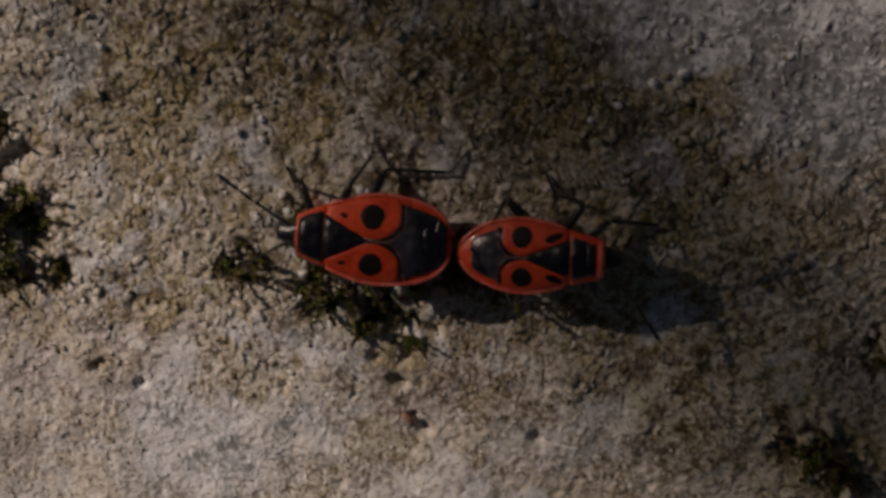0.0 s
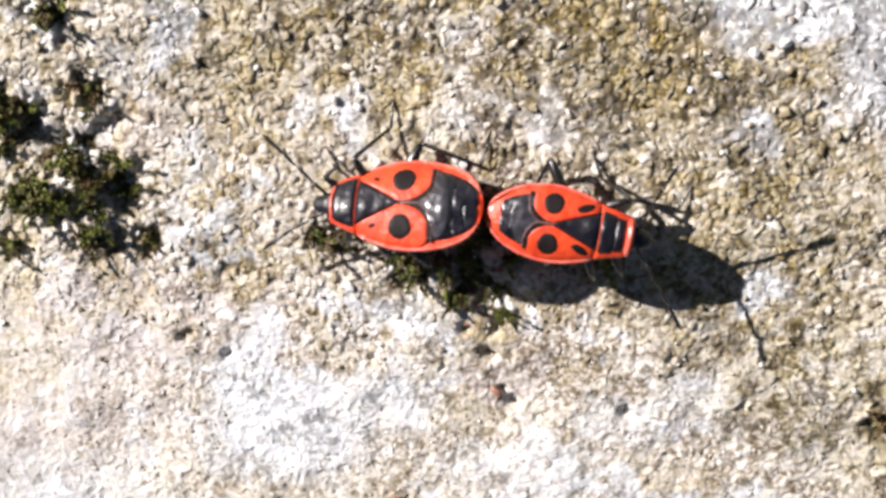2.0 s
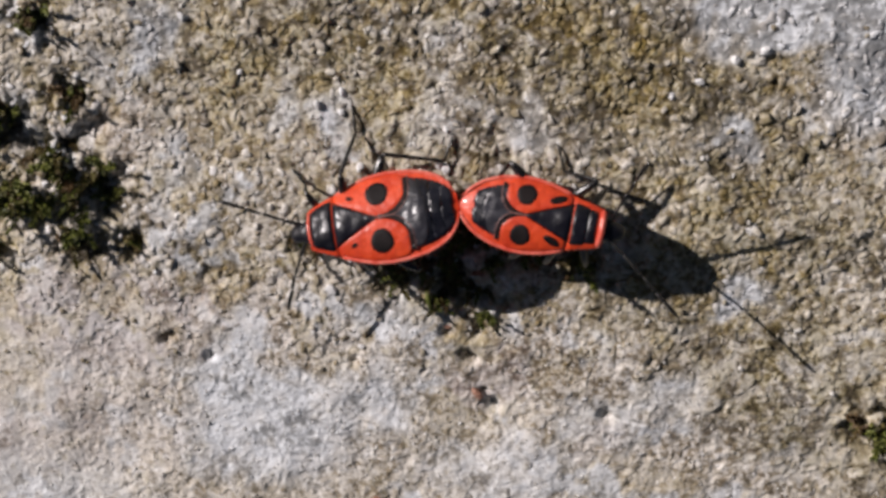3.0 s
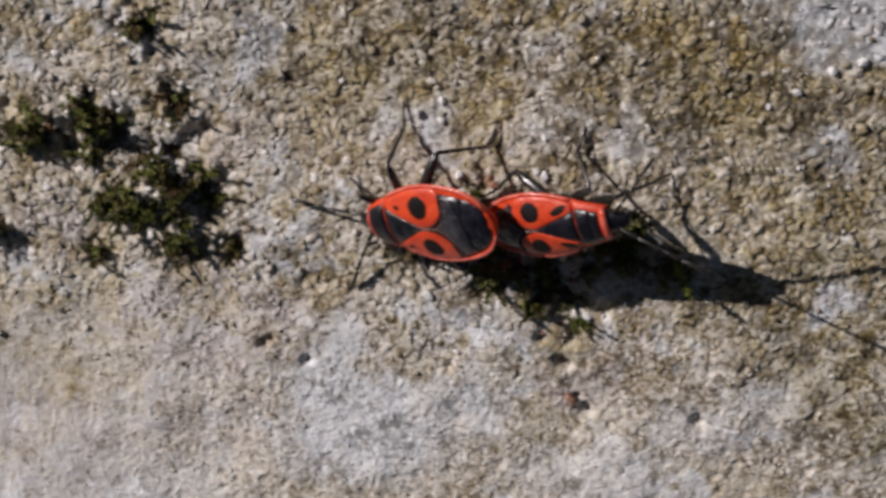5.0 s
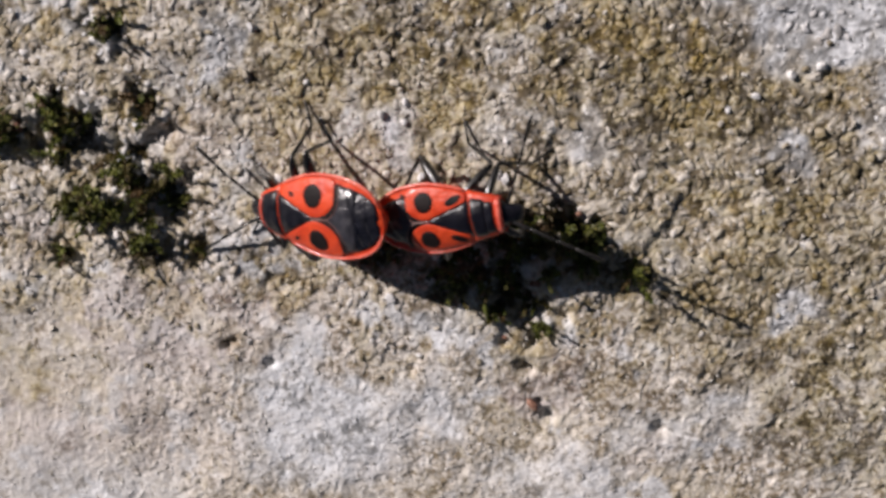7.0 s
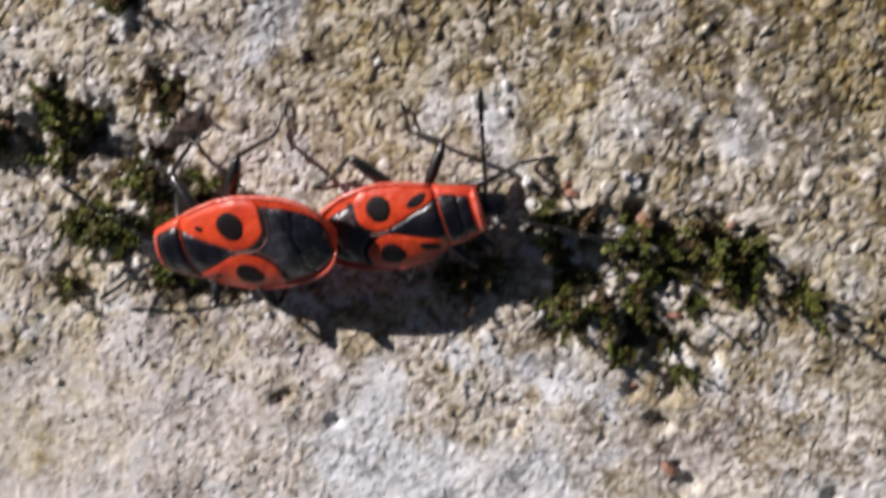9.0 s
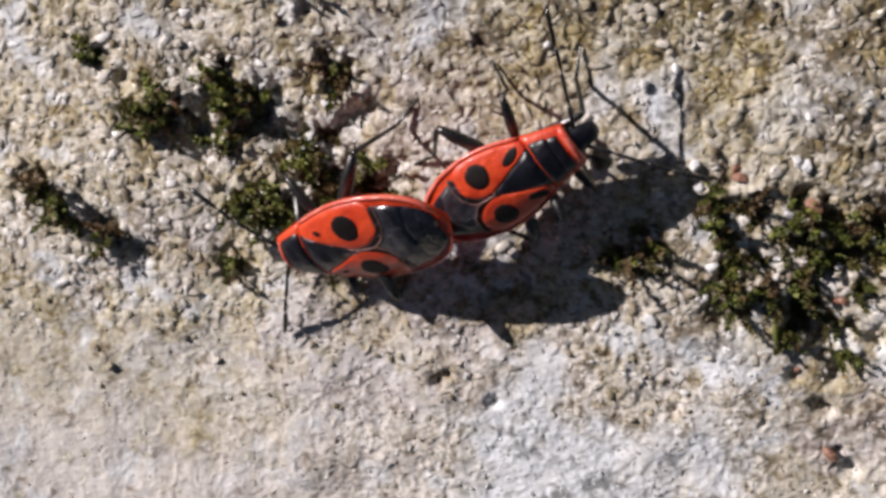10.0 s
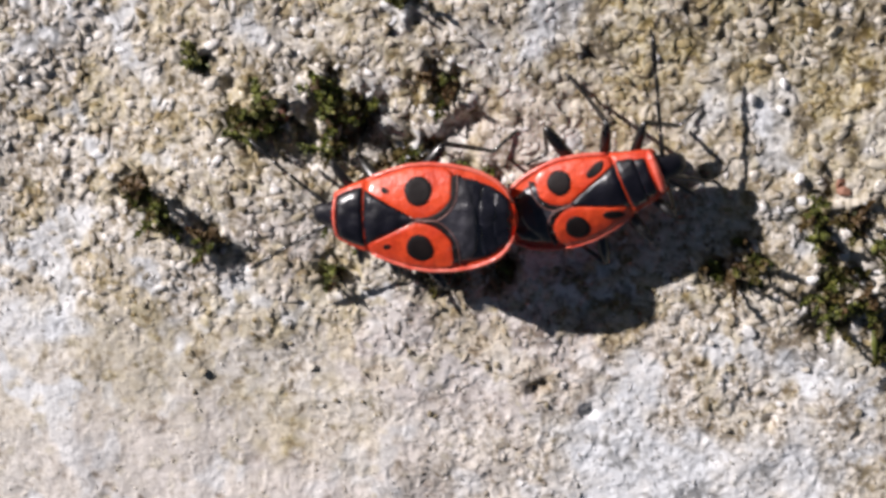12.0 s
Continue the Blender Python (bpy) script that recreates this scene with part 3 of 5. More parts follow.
def build_chips(count=220):
    """The larger chips of stone that stand out of the skin, along the stretch where the bugs walk."""
    rng = random.Random(11)
    shapes = []
    for n in range(8):
        bm = bmesh.new()
        bmesh.ops.create_icosphere(bm, subdivisions=1, radius=1.0)
        cuts = [Vector((rng.gauss(0, 1), rng.gauss(0, 1), rng.gauss(0, 1))).normalized() for _ in range(5)]
        for v in bm.verts:
            v.co *= rng.uniform(0.75, 1.2)
            for c in cuts:
                over = v.co.dot(c) - 0.55
                if over > 0:
                    v.co -= c * over
            v.co = Vector((v.co.x * 1.25, v.co.y * 0.8, v.co.z * 0.7)) * MM
        mesh = bpy.data.meshes.new("chip")
        bm.to_mesh(mesh)
        bm.free()
        mesh.materials.append(CHIP)
        shapes.append(mesh)
    for n in range(count):
        x, y = rng.uniform(-40, 24), rng.uniform(-9, 16)
        size = rng.uniform(0.17, 0.30)
        chip = new("chip", rng.choice(shapes))
        chip.parent = GROUND
        chip.matrix_basis = Matrix.Translation(Vector((x, y, ground_at(x, y) + 0.12 * size)) * MM) @ Euler((rng.uniform(-0.5, 0.5), rng.uniform(-0.5, 0.5), rng.uniform(0, 6.28))).to_matrix().to_4x4() @ Matrix.Diagonal((size, size, size, 1))


build_chips()


# ---- helpers for meshes ----
def part(name, bm, material, parent, label=""):
    mesh = bpy.data.meshes.new(name)
    bm.normal_update()
    bm.to_mesh(mesh)
    bm.free()
    for p in mesh.polygons:
        p.use_smooth = True
    mesh.materials.append(material)
    ob = new(name, mesh)
    ob.parent = parent
    if label:
        tagged(ob, label)
    return ob


def loft(rings, close=True):
    """A skin over rings of points, with closed ends."""
    bm = bmesh.new()
    rows = [[bm.verts.new(Vector(p) * MM) for p in ring] for ring in rings]
    n = len(rows[0])
    for a, b in zip(rows, rows[1:]):
        for i in range(n):
            bm.faces.new((a[i], a[(i + 1) % n], b[(i + 1) % n], b[i]))
    if close:
        bm.faces.new(rows[0][::-1])
        bm.faces.new(rows[-1])
    bmesh.ops.recalc_face_normals(bm, faces=bm.faces)
    return bm


def tube(points, radii, sides=10):
    """A round limb along points, in mm."""
    rings = []
    for k, (p, r) in enumerate(zip(points, radii)):
        ahead = (Vector(points[min(k + 1, len(points) - 1)]) - Vector(points[max(k - 1, 0)])).normalized()
        side = ahead.cross(Vector((0, 0, 1)))
        side = side.normalized() if side.length > 1e-4 else Vector((0, 1, 0))
        up = side.cross(ahead)
        rings.append([Vector(p) + r * (math.cos(a) * side + math.sin(a) * up) for a in (2 * math.pi * i / sides for i in range(sides))])
    return loft(rings)


def shell(top, thick):
    """A curved plate: a grid of points in mm, with its thickness below it and closed rims."""
    bm = bmesh.new()
    up = [[bm.verts.new(Vector(p) * MM) for p in row] for row in top]
    down = [[bm.verts.new((Vector(p) - Vector((0, 0, thick))) * MM) for p in row] for row in top]
    n, m = len(top), len(top[0])
    for i in range(n - 1):
        for j in range(m - 1):
            bm.faces.new((up[i][j], up[i + 1][j], up[i + 1][j + 1], up[i][j + 1]))
            bm.faces.new((down[i][j + 1], down[i + 1][j + 1], down[i + 1][j], down[i][j]))
    for i in range(n - 1):
        bm.faces.new((up[i][0], down[i][0], down[i + 1][0], up[i + 1][0]))
        bm.faces.new((up[i + 1][m - 1], down[i + 1][m - 1], down[i][m - 1], up[i][m - 1]))
    for j in range(m - 1):
        bm.faces.new((up[0][j + 1], down[0][j + 1], down[0][j], up[0][j]))
        bm.faces.new((up[n - 1][j], down[n - 1][j], down[n - 1][j + 1], up[n - 1][j + 1]))
    bmesh.ops.recalc_face_normals(bm, faces=bm.faces)
    return bm


def steps(a, b, n):
    return [a + (b - a) * i / (n - 1) for i in range(n)]


def curve(x, table):
    """A smooth line through (x, value) pairs."""
    if x <= table[0][0]:
        return table[0][1]
    for (a, va), (b, vb) in zip(table, table[1:]):
        if x <= b:
            f = (x - a) / (b - a)
            return va + (vb - va) * f
    return table[-1][1]


# ---- the firebugs ----
# lengths in mm from the middle of the wing spots: x towards the head, y to its left, z up from the side rim
FEMALE = dict(width=[(-4.55, 0.0), (-4.52, 0.5), (-4.4, 0.95), (-4.2, 1.32), (-3.8, 1.75), (-3.3, 2.08), (-2.5, 2.38), (-1.5, 2.56), (-0.4, 2.62), (0.6, 2.52), (1.6, 2.22), (2.66, 1.82), (3.4, 1.54), (4.0, 1.27), (4.35, 1.08)],
              limbs=((2.1, 2.3, 1.3), (2.4, 2.9, 1.6), (3.0, 3.6, 1.7)), tail=-4.55, back=2.66, front=4.2, tip=5.5, spot_y=1.37, spot_r=0.70, rear=-1.6, cross=0.15, base=1.28, high=0.62, deep=1.15, membrane=-4.2, seam=0.46, collar=0.10)
MALE = dict(width=[(-3.75, 0.0), (-3.72, 0.3), (-3.55, 0.62), (-3.25, 0.98), (-2.8, 1.36), (-2.3, 1.66), (-1.5, 1.96), (-0.6, 2.12), (0.2, 2.16), (1.2, 2.02), (2.1, 1.76), (2.67, 1.56), (3.4, 1.38), (4.1, 1.22), (4.6, 1.05)],
            limbs=((2.1, 2.7, 1.6), (2.3, 2.7, 1.6), (2.8, 3.0, 1.4)), tail=-3.75, back=2.67, front=4.45, tip=5.75, spot_y=1.15, spot_r=0.60, rear=-1.15, cross=0.1, base=1.05, high=0.58, deep=1.0, membrane=-2.85, seam=0.52, collar=0.30)


def firebug(spec, label):
    bug = tagged(new("firebug"), label, "insect", "pair of mating firebugs")

    def width(x):
        return max(curve(x, spec["width"]), 0.001)

    def high(x):
        f = (x - spec["tail"]) / (spec["front"] - spec["tail"])
        return spec["high"] * min(1.0, 2.2 * max(f, 0) ** 0.6) * (1 - 0.35 * max(0.0, f - 0.75) / 0.25)

    def top(x, y, lift=0.0):
        return (x, y, high(x) * (1 - min(abs(y) / width(x), 1.0) ** 2.3) + lift)

    # the abdomen, whose red rim shows all round the wings
    rings = []
    for x in [spec["tail"] + 0.02, *[v for v, _ in spec["width"][1:]], spec["front"] + 0.05]:
        w, h = width(x), high(x)
        f = (x - spec["tail"]) / (spec["front"] - spec["tail"])
        low = spec["deep"] * (0.25 + 0.75 * math.sin(math.pi * min(max(f, 0.05), 0.85)) ** 0.7)
        upper = [(x, w * c, h * (1 - abs(c) ** 2.3) - 0.05) for c in (0.85, 0.7, 0.5, 0.25, 0.0, -0.25, -0.5, -0.7, -0.85)]
        lower = [(x, -w * math.cos(math.pi * i / 10) * (1 - 0.1 * math.sin(math.pi * i / 10)), -0.02 - low * math.sin(math.pi * i / 10)) for i in range(1, 10)]
        rim = 0.10 * min(1.0, w)
        rings.append([(x, w, 0.0), (x, w - 0.03, 0.07), (x, w - 0.13 * min(1, w), rim), *upper, (x, -w + 0.13 * min(1, w), rim), (x, 0.03 - w, 0.07), (x, -w, 0.0), *lower])
    part("abdomen", loft(rings), RED, bug, "scarlet abdomen with a raised rim")

    for side in (1, -1):
        xx = steps(spec["tail"] + 0.12, spec["back"] - 0.1, 22)
        pts = [(x, side * (width(x) - 0.03), 0.05) for x in xx]
        part("side_rim", tube(pts, [0.05] + [0.11] * 20 + [0.05], 8), RIM, bug, "glossy pale pink-red side rim")

    # pronotum: a red frame and two black fields
    xs = steps(spec["back"] - 0.06, spec["front"] + 0.1, 12)
    vs = (-1.0, -0.985, -0.93, -0.8, -0.55, -0.28, 0.0, 0.28, 0.55, 0.8, 0.93, 0.985, 1.0)

    def rolled(i, n, v):
        return -0.10 * (i in (0, n - 1)) - 0.12 * (abs(v) == 1.0) + 0.05 * (abs(v) == 0.93)

    grid = [[top(x, v * width(x) * 1.0, 0.10 + rolled(i, len(xs), v) + 0.05 * math.sin(math.pi * i / 11)) for v in vs] for i, x in enumerate(xs)]
    pronotum = part("pronotum", shell(grid, 0.12), RED, bug, "scarlet pronotum with black fields")
    span = spec["front"] - spec["back"]
    fields = [(spec["back"] + 0.13, spec["back"] + 0.56 * span, 0.80, "rear_field"), (spec["back"] + 0.53 * span, spec["front"] - spec["collar"], 0.74, "front_field")]
    if spec is FEMALE:
        fields = [(spec["back"] + 0.13, spec["front"] - spec["collar"], 0.86, "black_field")]
    for a, b, wide, name in fields:
        xx = steps(a, b, 7)
        grid = [[top(x, v * width(x) * wide * (1 - 0.06 * (i in (0, 6))), 0.165 - 0.05 * ((name, i) in (("rear_field", 6), ("front_field", 0))) + 0.05 * math.sin(math.pi * min(max((x - xs[0]) / (xs[-1] - xs[0]), 0), 1)) - 0.035 * (i in (0, 6) or abs(v) == 1.0)) for v in steps(-1, 1, 13)] for i, x in enumerate(xx)]
        part(name, shell(grid, 0.08), BLACK, pronotum, "black field")

    thick = 0.20 if spec is MALE else 0.11
    x = spec["front"] + 0.02
    ridge = [top(x - 0.10 * v * v, v * width(x) * 0.97, 0.05 + 0.04 * (1 - abs(v))) for v in steps(-1, 1, 11)]
    part("collar", tube(ridge, [0.5 * thick] + [thick] * 9 + [0.5 * thick], 8), RIM, pronotum, "swollen glossy red collar")

    # scutellum: the black triangle behind the pronotum
    xx = steps(spec["cross"], spec["back"] + 0.05, 9)
    grid = [[top(x, v * (spec["base"] * (x - spec["cross"]) / (spec["back"] - spec["cross"]) + 0.02), 0.085 + 0.05 * (1 - abs(v))) for v in steps(-1, 1, 9)] for x in xx]
    part("scutellum", shell(grid, 0.09), BLACK, bug, "black triangular scutellum")

    # the black plates of the abdomen behind the short wings, each over the next
    ends = [spec["membrane"], spec["membrane"] + 0.55, spec["membrane"] + 1.2, spec["rear"] - 0.2]
    for k in range(3):
        xx = steps(ends[k], ends[k + 1] + 0.10, 7)
        grid = []
        for i, x in enumerate(xx):
            out = max(min(width(x) - spec["seam"], 0.25 + 2.9 * math.sqrt(max(x - spec["membrane"], 0.0))), 0.06)
            grid.append([top(x - 0.10 * v * v, v * out, 0.040 + 0.016 * (1 - i / 6) - 0.025 * (abs(v) == 1 or i == 0) + 0.010 * math.sin(6 * v + 3 * k) * (1 - v * v)) for v in steps(-1, 1, 15)])
        part("abdomen_plate", shell(grid, 0.04), PLATE, bug, "black abdomen plate")

    # the short dark membranes of the folded wings, one over the other
    for side in (1, -1):
        xx = steps(spec["rear"] - (1.05 if side == 1 else 0.85), spec["cross"] - 0.05, 16)
        grid = []
        for i, x in enumerate(xx):
            out = max(width(x) - spec["seam"] - (0.45, 0.18, 0.06)[i] if i < 3 else width(x) - spec["seam"], 0.06)
            inner = -0.5 * out if side == 1 else -0.12 * out
            grid.append([top(x - 0.16 * math.sin(2.6 * v + 0.4) * (1 - i / 15), side * (inner + (out - inner) * v), (0.078 if side == -1 else 0.098) - 0.03 * (v in (0, 1) or i == 0) + 0.014 * math.sin(8 * v + 1.7 * x) * math.sin(3.1 * x + 2 * v)) for v in steps(0, 1, 15)])
        wing = part("wing_membrane", shell(grid, 0.03), WING, bug, "short sooty grey wing membrane")
        for k in range(3):
            y = 0.25 + 0.27 * k
            pts = [top(x, side * y * (width(x) - 0.42) * (1 + 0.05 * i), 0.105) for i, x in enumerate(steps(spec["rear"] - 0.75, spec["rear"] + 0.3, 6))]
            part("vein", tube(pts, [0.013] * 6, 5), WING, wing)

    # the leathery red forewings with their round spots
    for side in (1, -1):
        xx = [spec["rear"], spec["rear"] + 0.04, *steps(spec["rear"] + 0.15, spec["back"] - 0.02, 18)]
        grid = []
        for i, x in enumerate(xx):
            if x > spec["cross"]:
                inner = spec["base"] * (x - spec["cross"]) / (spec["back"] - spec["cross"]) + 0.05
            else:
                inner = 0.05 + spec["spot_y"] * 0.95 * (1 - math.sqrt(max(0.0, 1 - ((spec["cross"] - x) / (spec["cross"] - spec["rear"])) ** 2)))
            out = width(x) - 0.13 - 0.30 * max(0.0, 1 - (x - spec["rear"]) / 0.45) ** 2
            inner = min(inner, out - 0.12)
            grid.append([top(x, side * (inner + (out - inner) * v), 0.115 - 0.05 * (v in (0, 1) or i in (0, len(xx) - 1))) for v in (0, 0.04, 0.15, 0.3, 0.45, 0.6, 0.75, 0.88, 0.965, 1)])
        wing = part("forewing", shell(grid, 0.09), RED, bug, "scarlet forewing with a round black spot")
        edge = [row[0] for row in grid if row[0][0] <= spec["cross"] + 0.4][::-1] + [grid[0][k] for k in (2, 4, 6, 8)]
        band = []
        for px, py, pz in edge:
            way = Vector((px, py - side * spec["spot_y"], 0)).normalized() * 0.27 * min(max((spec["cross"] + 0.1 - px) / 0.6, 0.04), 1.0)
            band.append([top(px + k * way.x, side * max(side * (py + k * way.y), 0.02), 0.108 - 0.01 * k) for k in (-0.2, 0.3, 0.8, 1.0)])
        part("border", shell(band, 0.03), SPOT, wing, "narrow black border")
        seam = [row[-1] for row in band]
        part("hem", tube([(x, y, z + 0.01) for x, y, z in seam], [0.028] * len(seam), 6), HEM, wing, "thin dull pink hem")
        for sx, sy, r, name in ((0.0, spec["spot_y"], spec["spot_r"], "spot"), (spec["back"] * (0.62 if spec is FEMALE else 0.68), spec["spot_y"] * (1.0 if spec is FEMALE else 1.02), 0.13 if spec is FEMALE else 0.23, "small_spot")):
            long, slant = ((2.3 if spec is MALE else 1.7), 0.38) if name == "small_spot" else (1.0, 0.0)
            rings = [[top(sx + k * r * (long * (1 + 0.05 * math.sin(3 * a)) * math.cos(a) * math.cos(slant) - math.sin(a) * math.sin(slant)), side * (sy + k * r * (long * math.cos(a) * math.sin(slant) + 1.02 * math.sin(a) * math.cos(slant))), 0.132 - 0.03 * (k == 1.0)) for a in (2 * math.pi * i / 28 for i in range(28))] for k in (1.0, 0.93, 0.6, 0.25, 0.05)]
            bm = loft(rings[::-1])
            part(name, bm, SPOT, wing, "black spot")
    # head with eyes
    f, t = spec["front"] - 0.15, spec["tip"]
    rings = []
    for x, w, h, zz in ((f - 0.3, 0.72, 0.45, -0.05), (f + 0.1, 0.80, 0.48, -0.06), (f + 0.35, 0.74, 0.46, -0.09), (f + 0.6, 0.60, 0.40, -0.14), (t - 0.25, 0.48, 0.33, -0.22), (t - 0.08, 0.36, 0.24, -0.28), (t, 0.18, 0.12, -0.32)):
        rings.append([(x, w * math.cos(a), zz + h * math.sin(a) * (1 if math.sin(a) > 0 else 0.8)) for a in (2 * math.pi * i / 16 for i in range(16))])
    head = part("head", loft(rings), BLACK, bug, "small glossy black head")
    for side in (1, -1):
        bm = bmesh.new()
        bmesh.ops.create_icosphere(bm, subdivisions=2, radius=1.0)
        bmesh.ops.transform(bm, matrix=Matrix.Translation(Vector((f + 0.12, side * 0.74, 0.02)) * MM) @ Matrix.Diagonal((0.26 * MM, 0.2 * MM, 0.25 * MM, 1)), verts=bm.verts)
        part("eye", bm, EYE, head, "bulging dark eye")
    bm = tube([(t - 0.1, 0, -0.42), (t - 0.3, 0, -0.62), (t - 1.2, 0, -0.8), (t - 2.4, 0, -0.95)], [0.09, 0.1, 0.08, 0.05], 8)
    part("rostrum", bm, LEG, head)

    # antennae and legs, each piece at its own joint, so that it can swing
    feelers, legs = [], []
    for side in (1, -1):
        long = (1.35, 1.65, 1.15, 1.85) if spec is MALE else (1.2, 1.45, 1.0, 1.6)
        feeler = part("antenna", tube([(0, 0, 0), (0.15, 0, 0.02), (long[0] - 0.1, 0, 0.06), (long[0], 0, 0.06)], [0.06, 0.10, 0.12, 0.07], 8), LEG, bug, "black four-jointed antenna")
        x, z, rad = long[0], 0.06, (0.10, 0.105, 0.13)
        for k in range(3):
            dz = (0.03, -0.05, -0.15)[k]
            yy = (0.0, 0.04 * side, 0.12 * side)
            seg = tube([(x, yy[k], z), (x + 0.12, yy[k], z + dz * 0.1), (x + long[k + 1] * 0.8, yy[k] + 0.05 * side, z + dz * 0.8), (x + long[k + 1], yy[k] + 0.06 * side, z + dz)], [0.045, rad[k] * 0.8, rad[k], 0.04], 8)
            part("antenna_joint", seg, LEG, feeler)
            x, z = x + long[k + 1], z + dz
        feelers.append((feeler, Vector((f + 0.5, side * 0.40, -0.08)), side))
    for side in (1, -1):
        for k, place in enumerate(("front", "mid", "hind")):
            a, b, c = spec["limbs"][k]
            leg = part("leg", tube([(-0.2, 0, -0.04), (0.1, 0, 0), (0.3 * a, 0, 0.04), (0.7 * a, 0, 0.04), (0.93 * a, 0, 0), (a + 0.05, 0, 0)], [0.13, 0.21, 0.118 * a, 0.112 * a, 0.075 * a, 0.08], 10), LEG, bug, "black jointed leg")
            shin = part("shin", tube([(-0.02, 0, 0), (0.12, 0, 0.01), (0.5 * b, 0, 0.03), (b - 0.1, 0, 0), (b + 0.03, 0, 0)], [0.09, 0.135, 0.115, 0.105, 0.06], 8), LEG, leg)
            foot = part("foot", tube([(-0.02, 0, 0), (0.1, 0, 0.02), (0.48 * c, 0, 0.01), (0.52 * c, 0, 0.01), (0.8 * c, 0, 0.0), (0.9 * c, 0, -0.01), (c, 0.03, -0.05)], [0.06, 0.09, 0.09, 0.07, 0.08, 0.06, 0.02], 8), LEG, leg)
            hip = Vector((spec["back"] + (0.75, -0.55, -1.9)[k], side * (0.8, 1.15, 1.2)[k], -0.85))
            legs.append((leg, shin, foot, hip, side, place, (a, b, c)))
    return bug, feelers, legs


BUGS = [firebug(FEMALE, "larger red and black firebug walking on the stone"), firebug(MALE, "smaller red and black firebug dragged backwards by its mate")]


# ---- moss ----
def moss_shoots(count=5):
    """A few different shoots, each a stem with narrow pointed leaves."""
    rng = random.Random(5)
    meshes = []
    for n in range(count):
        bm = bmesh.new()
        height = rng.uniform(1.2, 2.3)
        lean = rng.uniform(0, 6.28)
        for k in range(30):
            f = k / 29
            at = Vector((0.25 * f * f * math.cos(lean), 0.25 * f * f * math.sin(lean), height * f))
            a = k * 2.4 + rng.uniform(-0.3, 0.3)
            up = radians(rng.uniform(5, 40) + 45 * f)
            way = Vector((math.cos(a) * math.cos(up), math.sin(a) * math.cos(up), math.sin(up)))
            side = Vector((-math.sin(a), math.cos(a), 0))
            long, wide = rng.uniform(0.36, 0.72) * (1 - 0.3 * f), rng.uniform(0.08, 0.15)
            bend = Vector((0, 0, -rng.uniform(0.02, 0.16)))
            thick = way.cross(side) * 0.02
            p = [at - side * wide * 0.4, at + side * wide * 0.4, at + way * long * 0.5 - side * wide, at + way * long * 0.5 + thick * 2, at + way * long * 0.5 + side * wide, at + way * long + bend]
            v = [bm.verts.new(q * MM) for q in p]
            for face in ((0, 1, 3), (0, 3, 2), (1, 4, 3), (2, 3, 5), (3, 4, 5)):
                bm.faces.new([v[i] for i in face])
        mesh = bpy.data.meshes.new("shoot")
        bm.to_mesh(mesh)
        bm.free()
        mesh.materials.append(MOSS)
        meshes.append(mesh)
    return meshes


SHOOTS = moss_shoots()


def moss_tuft(x, y, r, label="low olive green moss cushion on the stone"):
    r = 0.80 * r
    rng = random.Random(int(x * 100) * 7919 + int(y * 100))
    z = ground_at(x, y)
    tuft = tagged(new("moss_tuft"), label, "moss", "moss tufts on the stone")
    tuft.matrix_basis = Matrix.Translation(Vector((x, y, z)) * MM)
    # the dense lumpy cushion, out of a few heaps
    bm = bmesh.new()
    for k in range(4 + int(5 * r)):
        d, a = r * 0.95 * rng.random() ** 0.6, rng.uniform(0, 6.28)
        dx, dy, s = d * math.cos(a), d * math.sin(a), rng.uniform(0.10, 0.22) * (0.5 + 0.5 * r)
        made = bmesh.ops.create_icosphere(bm, subdivisions=2, radius=1.0)["verts"]
        low = ground_at(x + dx, y + dy) - z
        for v in made:
            n = v.co.copy()
            lump = 1 + 0.22 * math.sin(7 * n.x + k) * math.sin(8 * n.y + 2 * k) + 0.14 * math.sin(15 * n.x - k) * math.sin(14 * n.y + 17 * n.z) + rng.uniform(-0.28, 0.28)
            v.co = Vector((dx + n.x * s * lump * 1.15, dy + n.y * s * lump, low + 0.1 + (n.z * s * lump * 1.5 if n.z > 0 else n.z * 0.3) + 0.8 * r * max(0.0, 1 - (d / r) ** 2))) * MM
    part("cushion", bm, MOSS_BED, tuft, "dense olive moss cushion")
    clumps = [(rng.uniform(0.2, 1.1) * r, rng.uniform(0, 6.28)) for _ in range(2 + int(3.5 * r))]
    for k in range(max(5, int(11 * r * r + 5 * r + 3))):
        d, a = clumps[k % len(clumps)]
        dx, dy = d * math.cos(a) + rng.gauss(0, 0.17), d * math.sin(a) + rng.gauss(0, 0.17)
        d = math.hypot(dx, dy)
        shoot = new("shoot", rng.choice(SHOOTS))
        shoot.parent = tuft
        tall = rng.uniform(0.45, 1.15) * (1.15 - 0.25 * min(d / r, 1.5))
        up = 0.5 * r * max(0.0, 1 - (d / (0.9 * r)) ** 2)
        shoot.matrix_basis = Matrix.Translation(Vector((dx, dy, ground_at(x + dx, y + dy) - z - 0.15 + up)) * MM) @ Euler((rng.uniform(-0.7, 0.7), rng.uniform(-0.7, 0.7), rng.uniform(0, 6.28))).to_matrix().to_4x4() @ Matrix.Diagonal((tall, tall, tall, 1))
    return tuft


for tx, ty, tr in TUFTS_WEST + TUFTS_EAST:
    moss_tuft(tx, ty, tr)


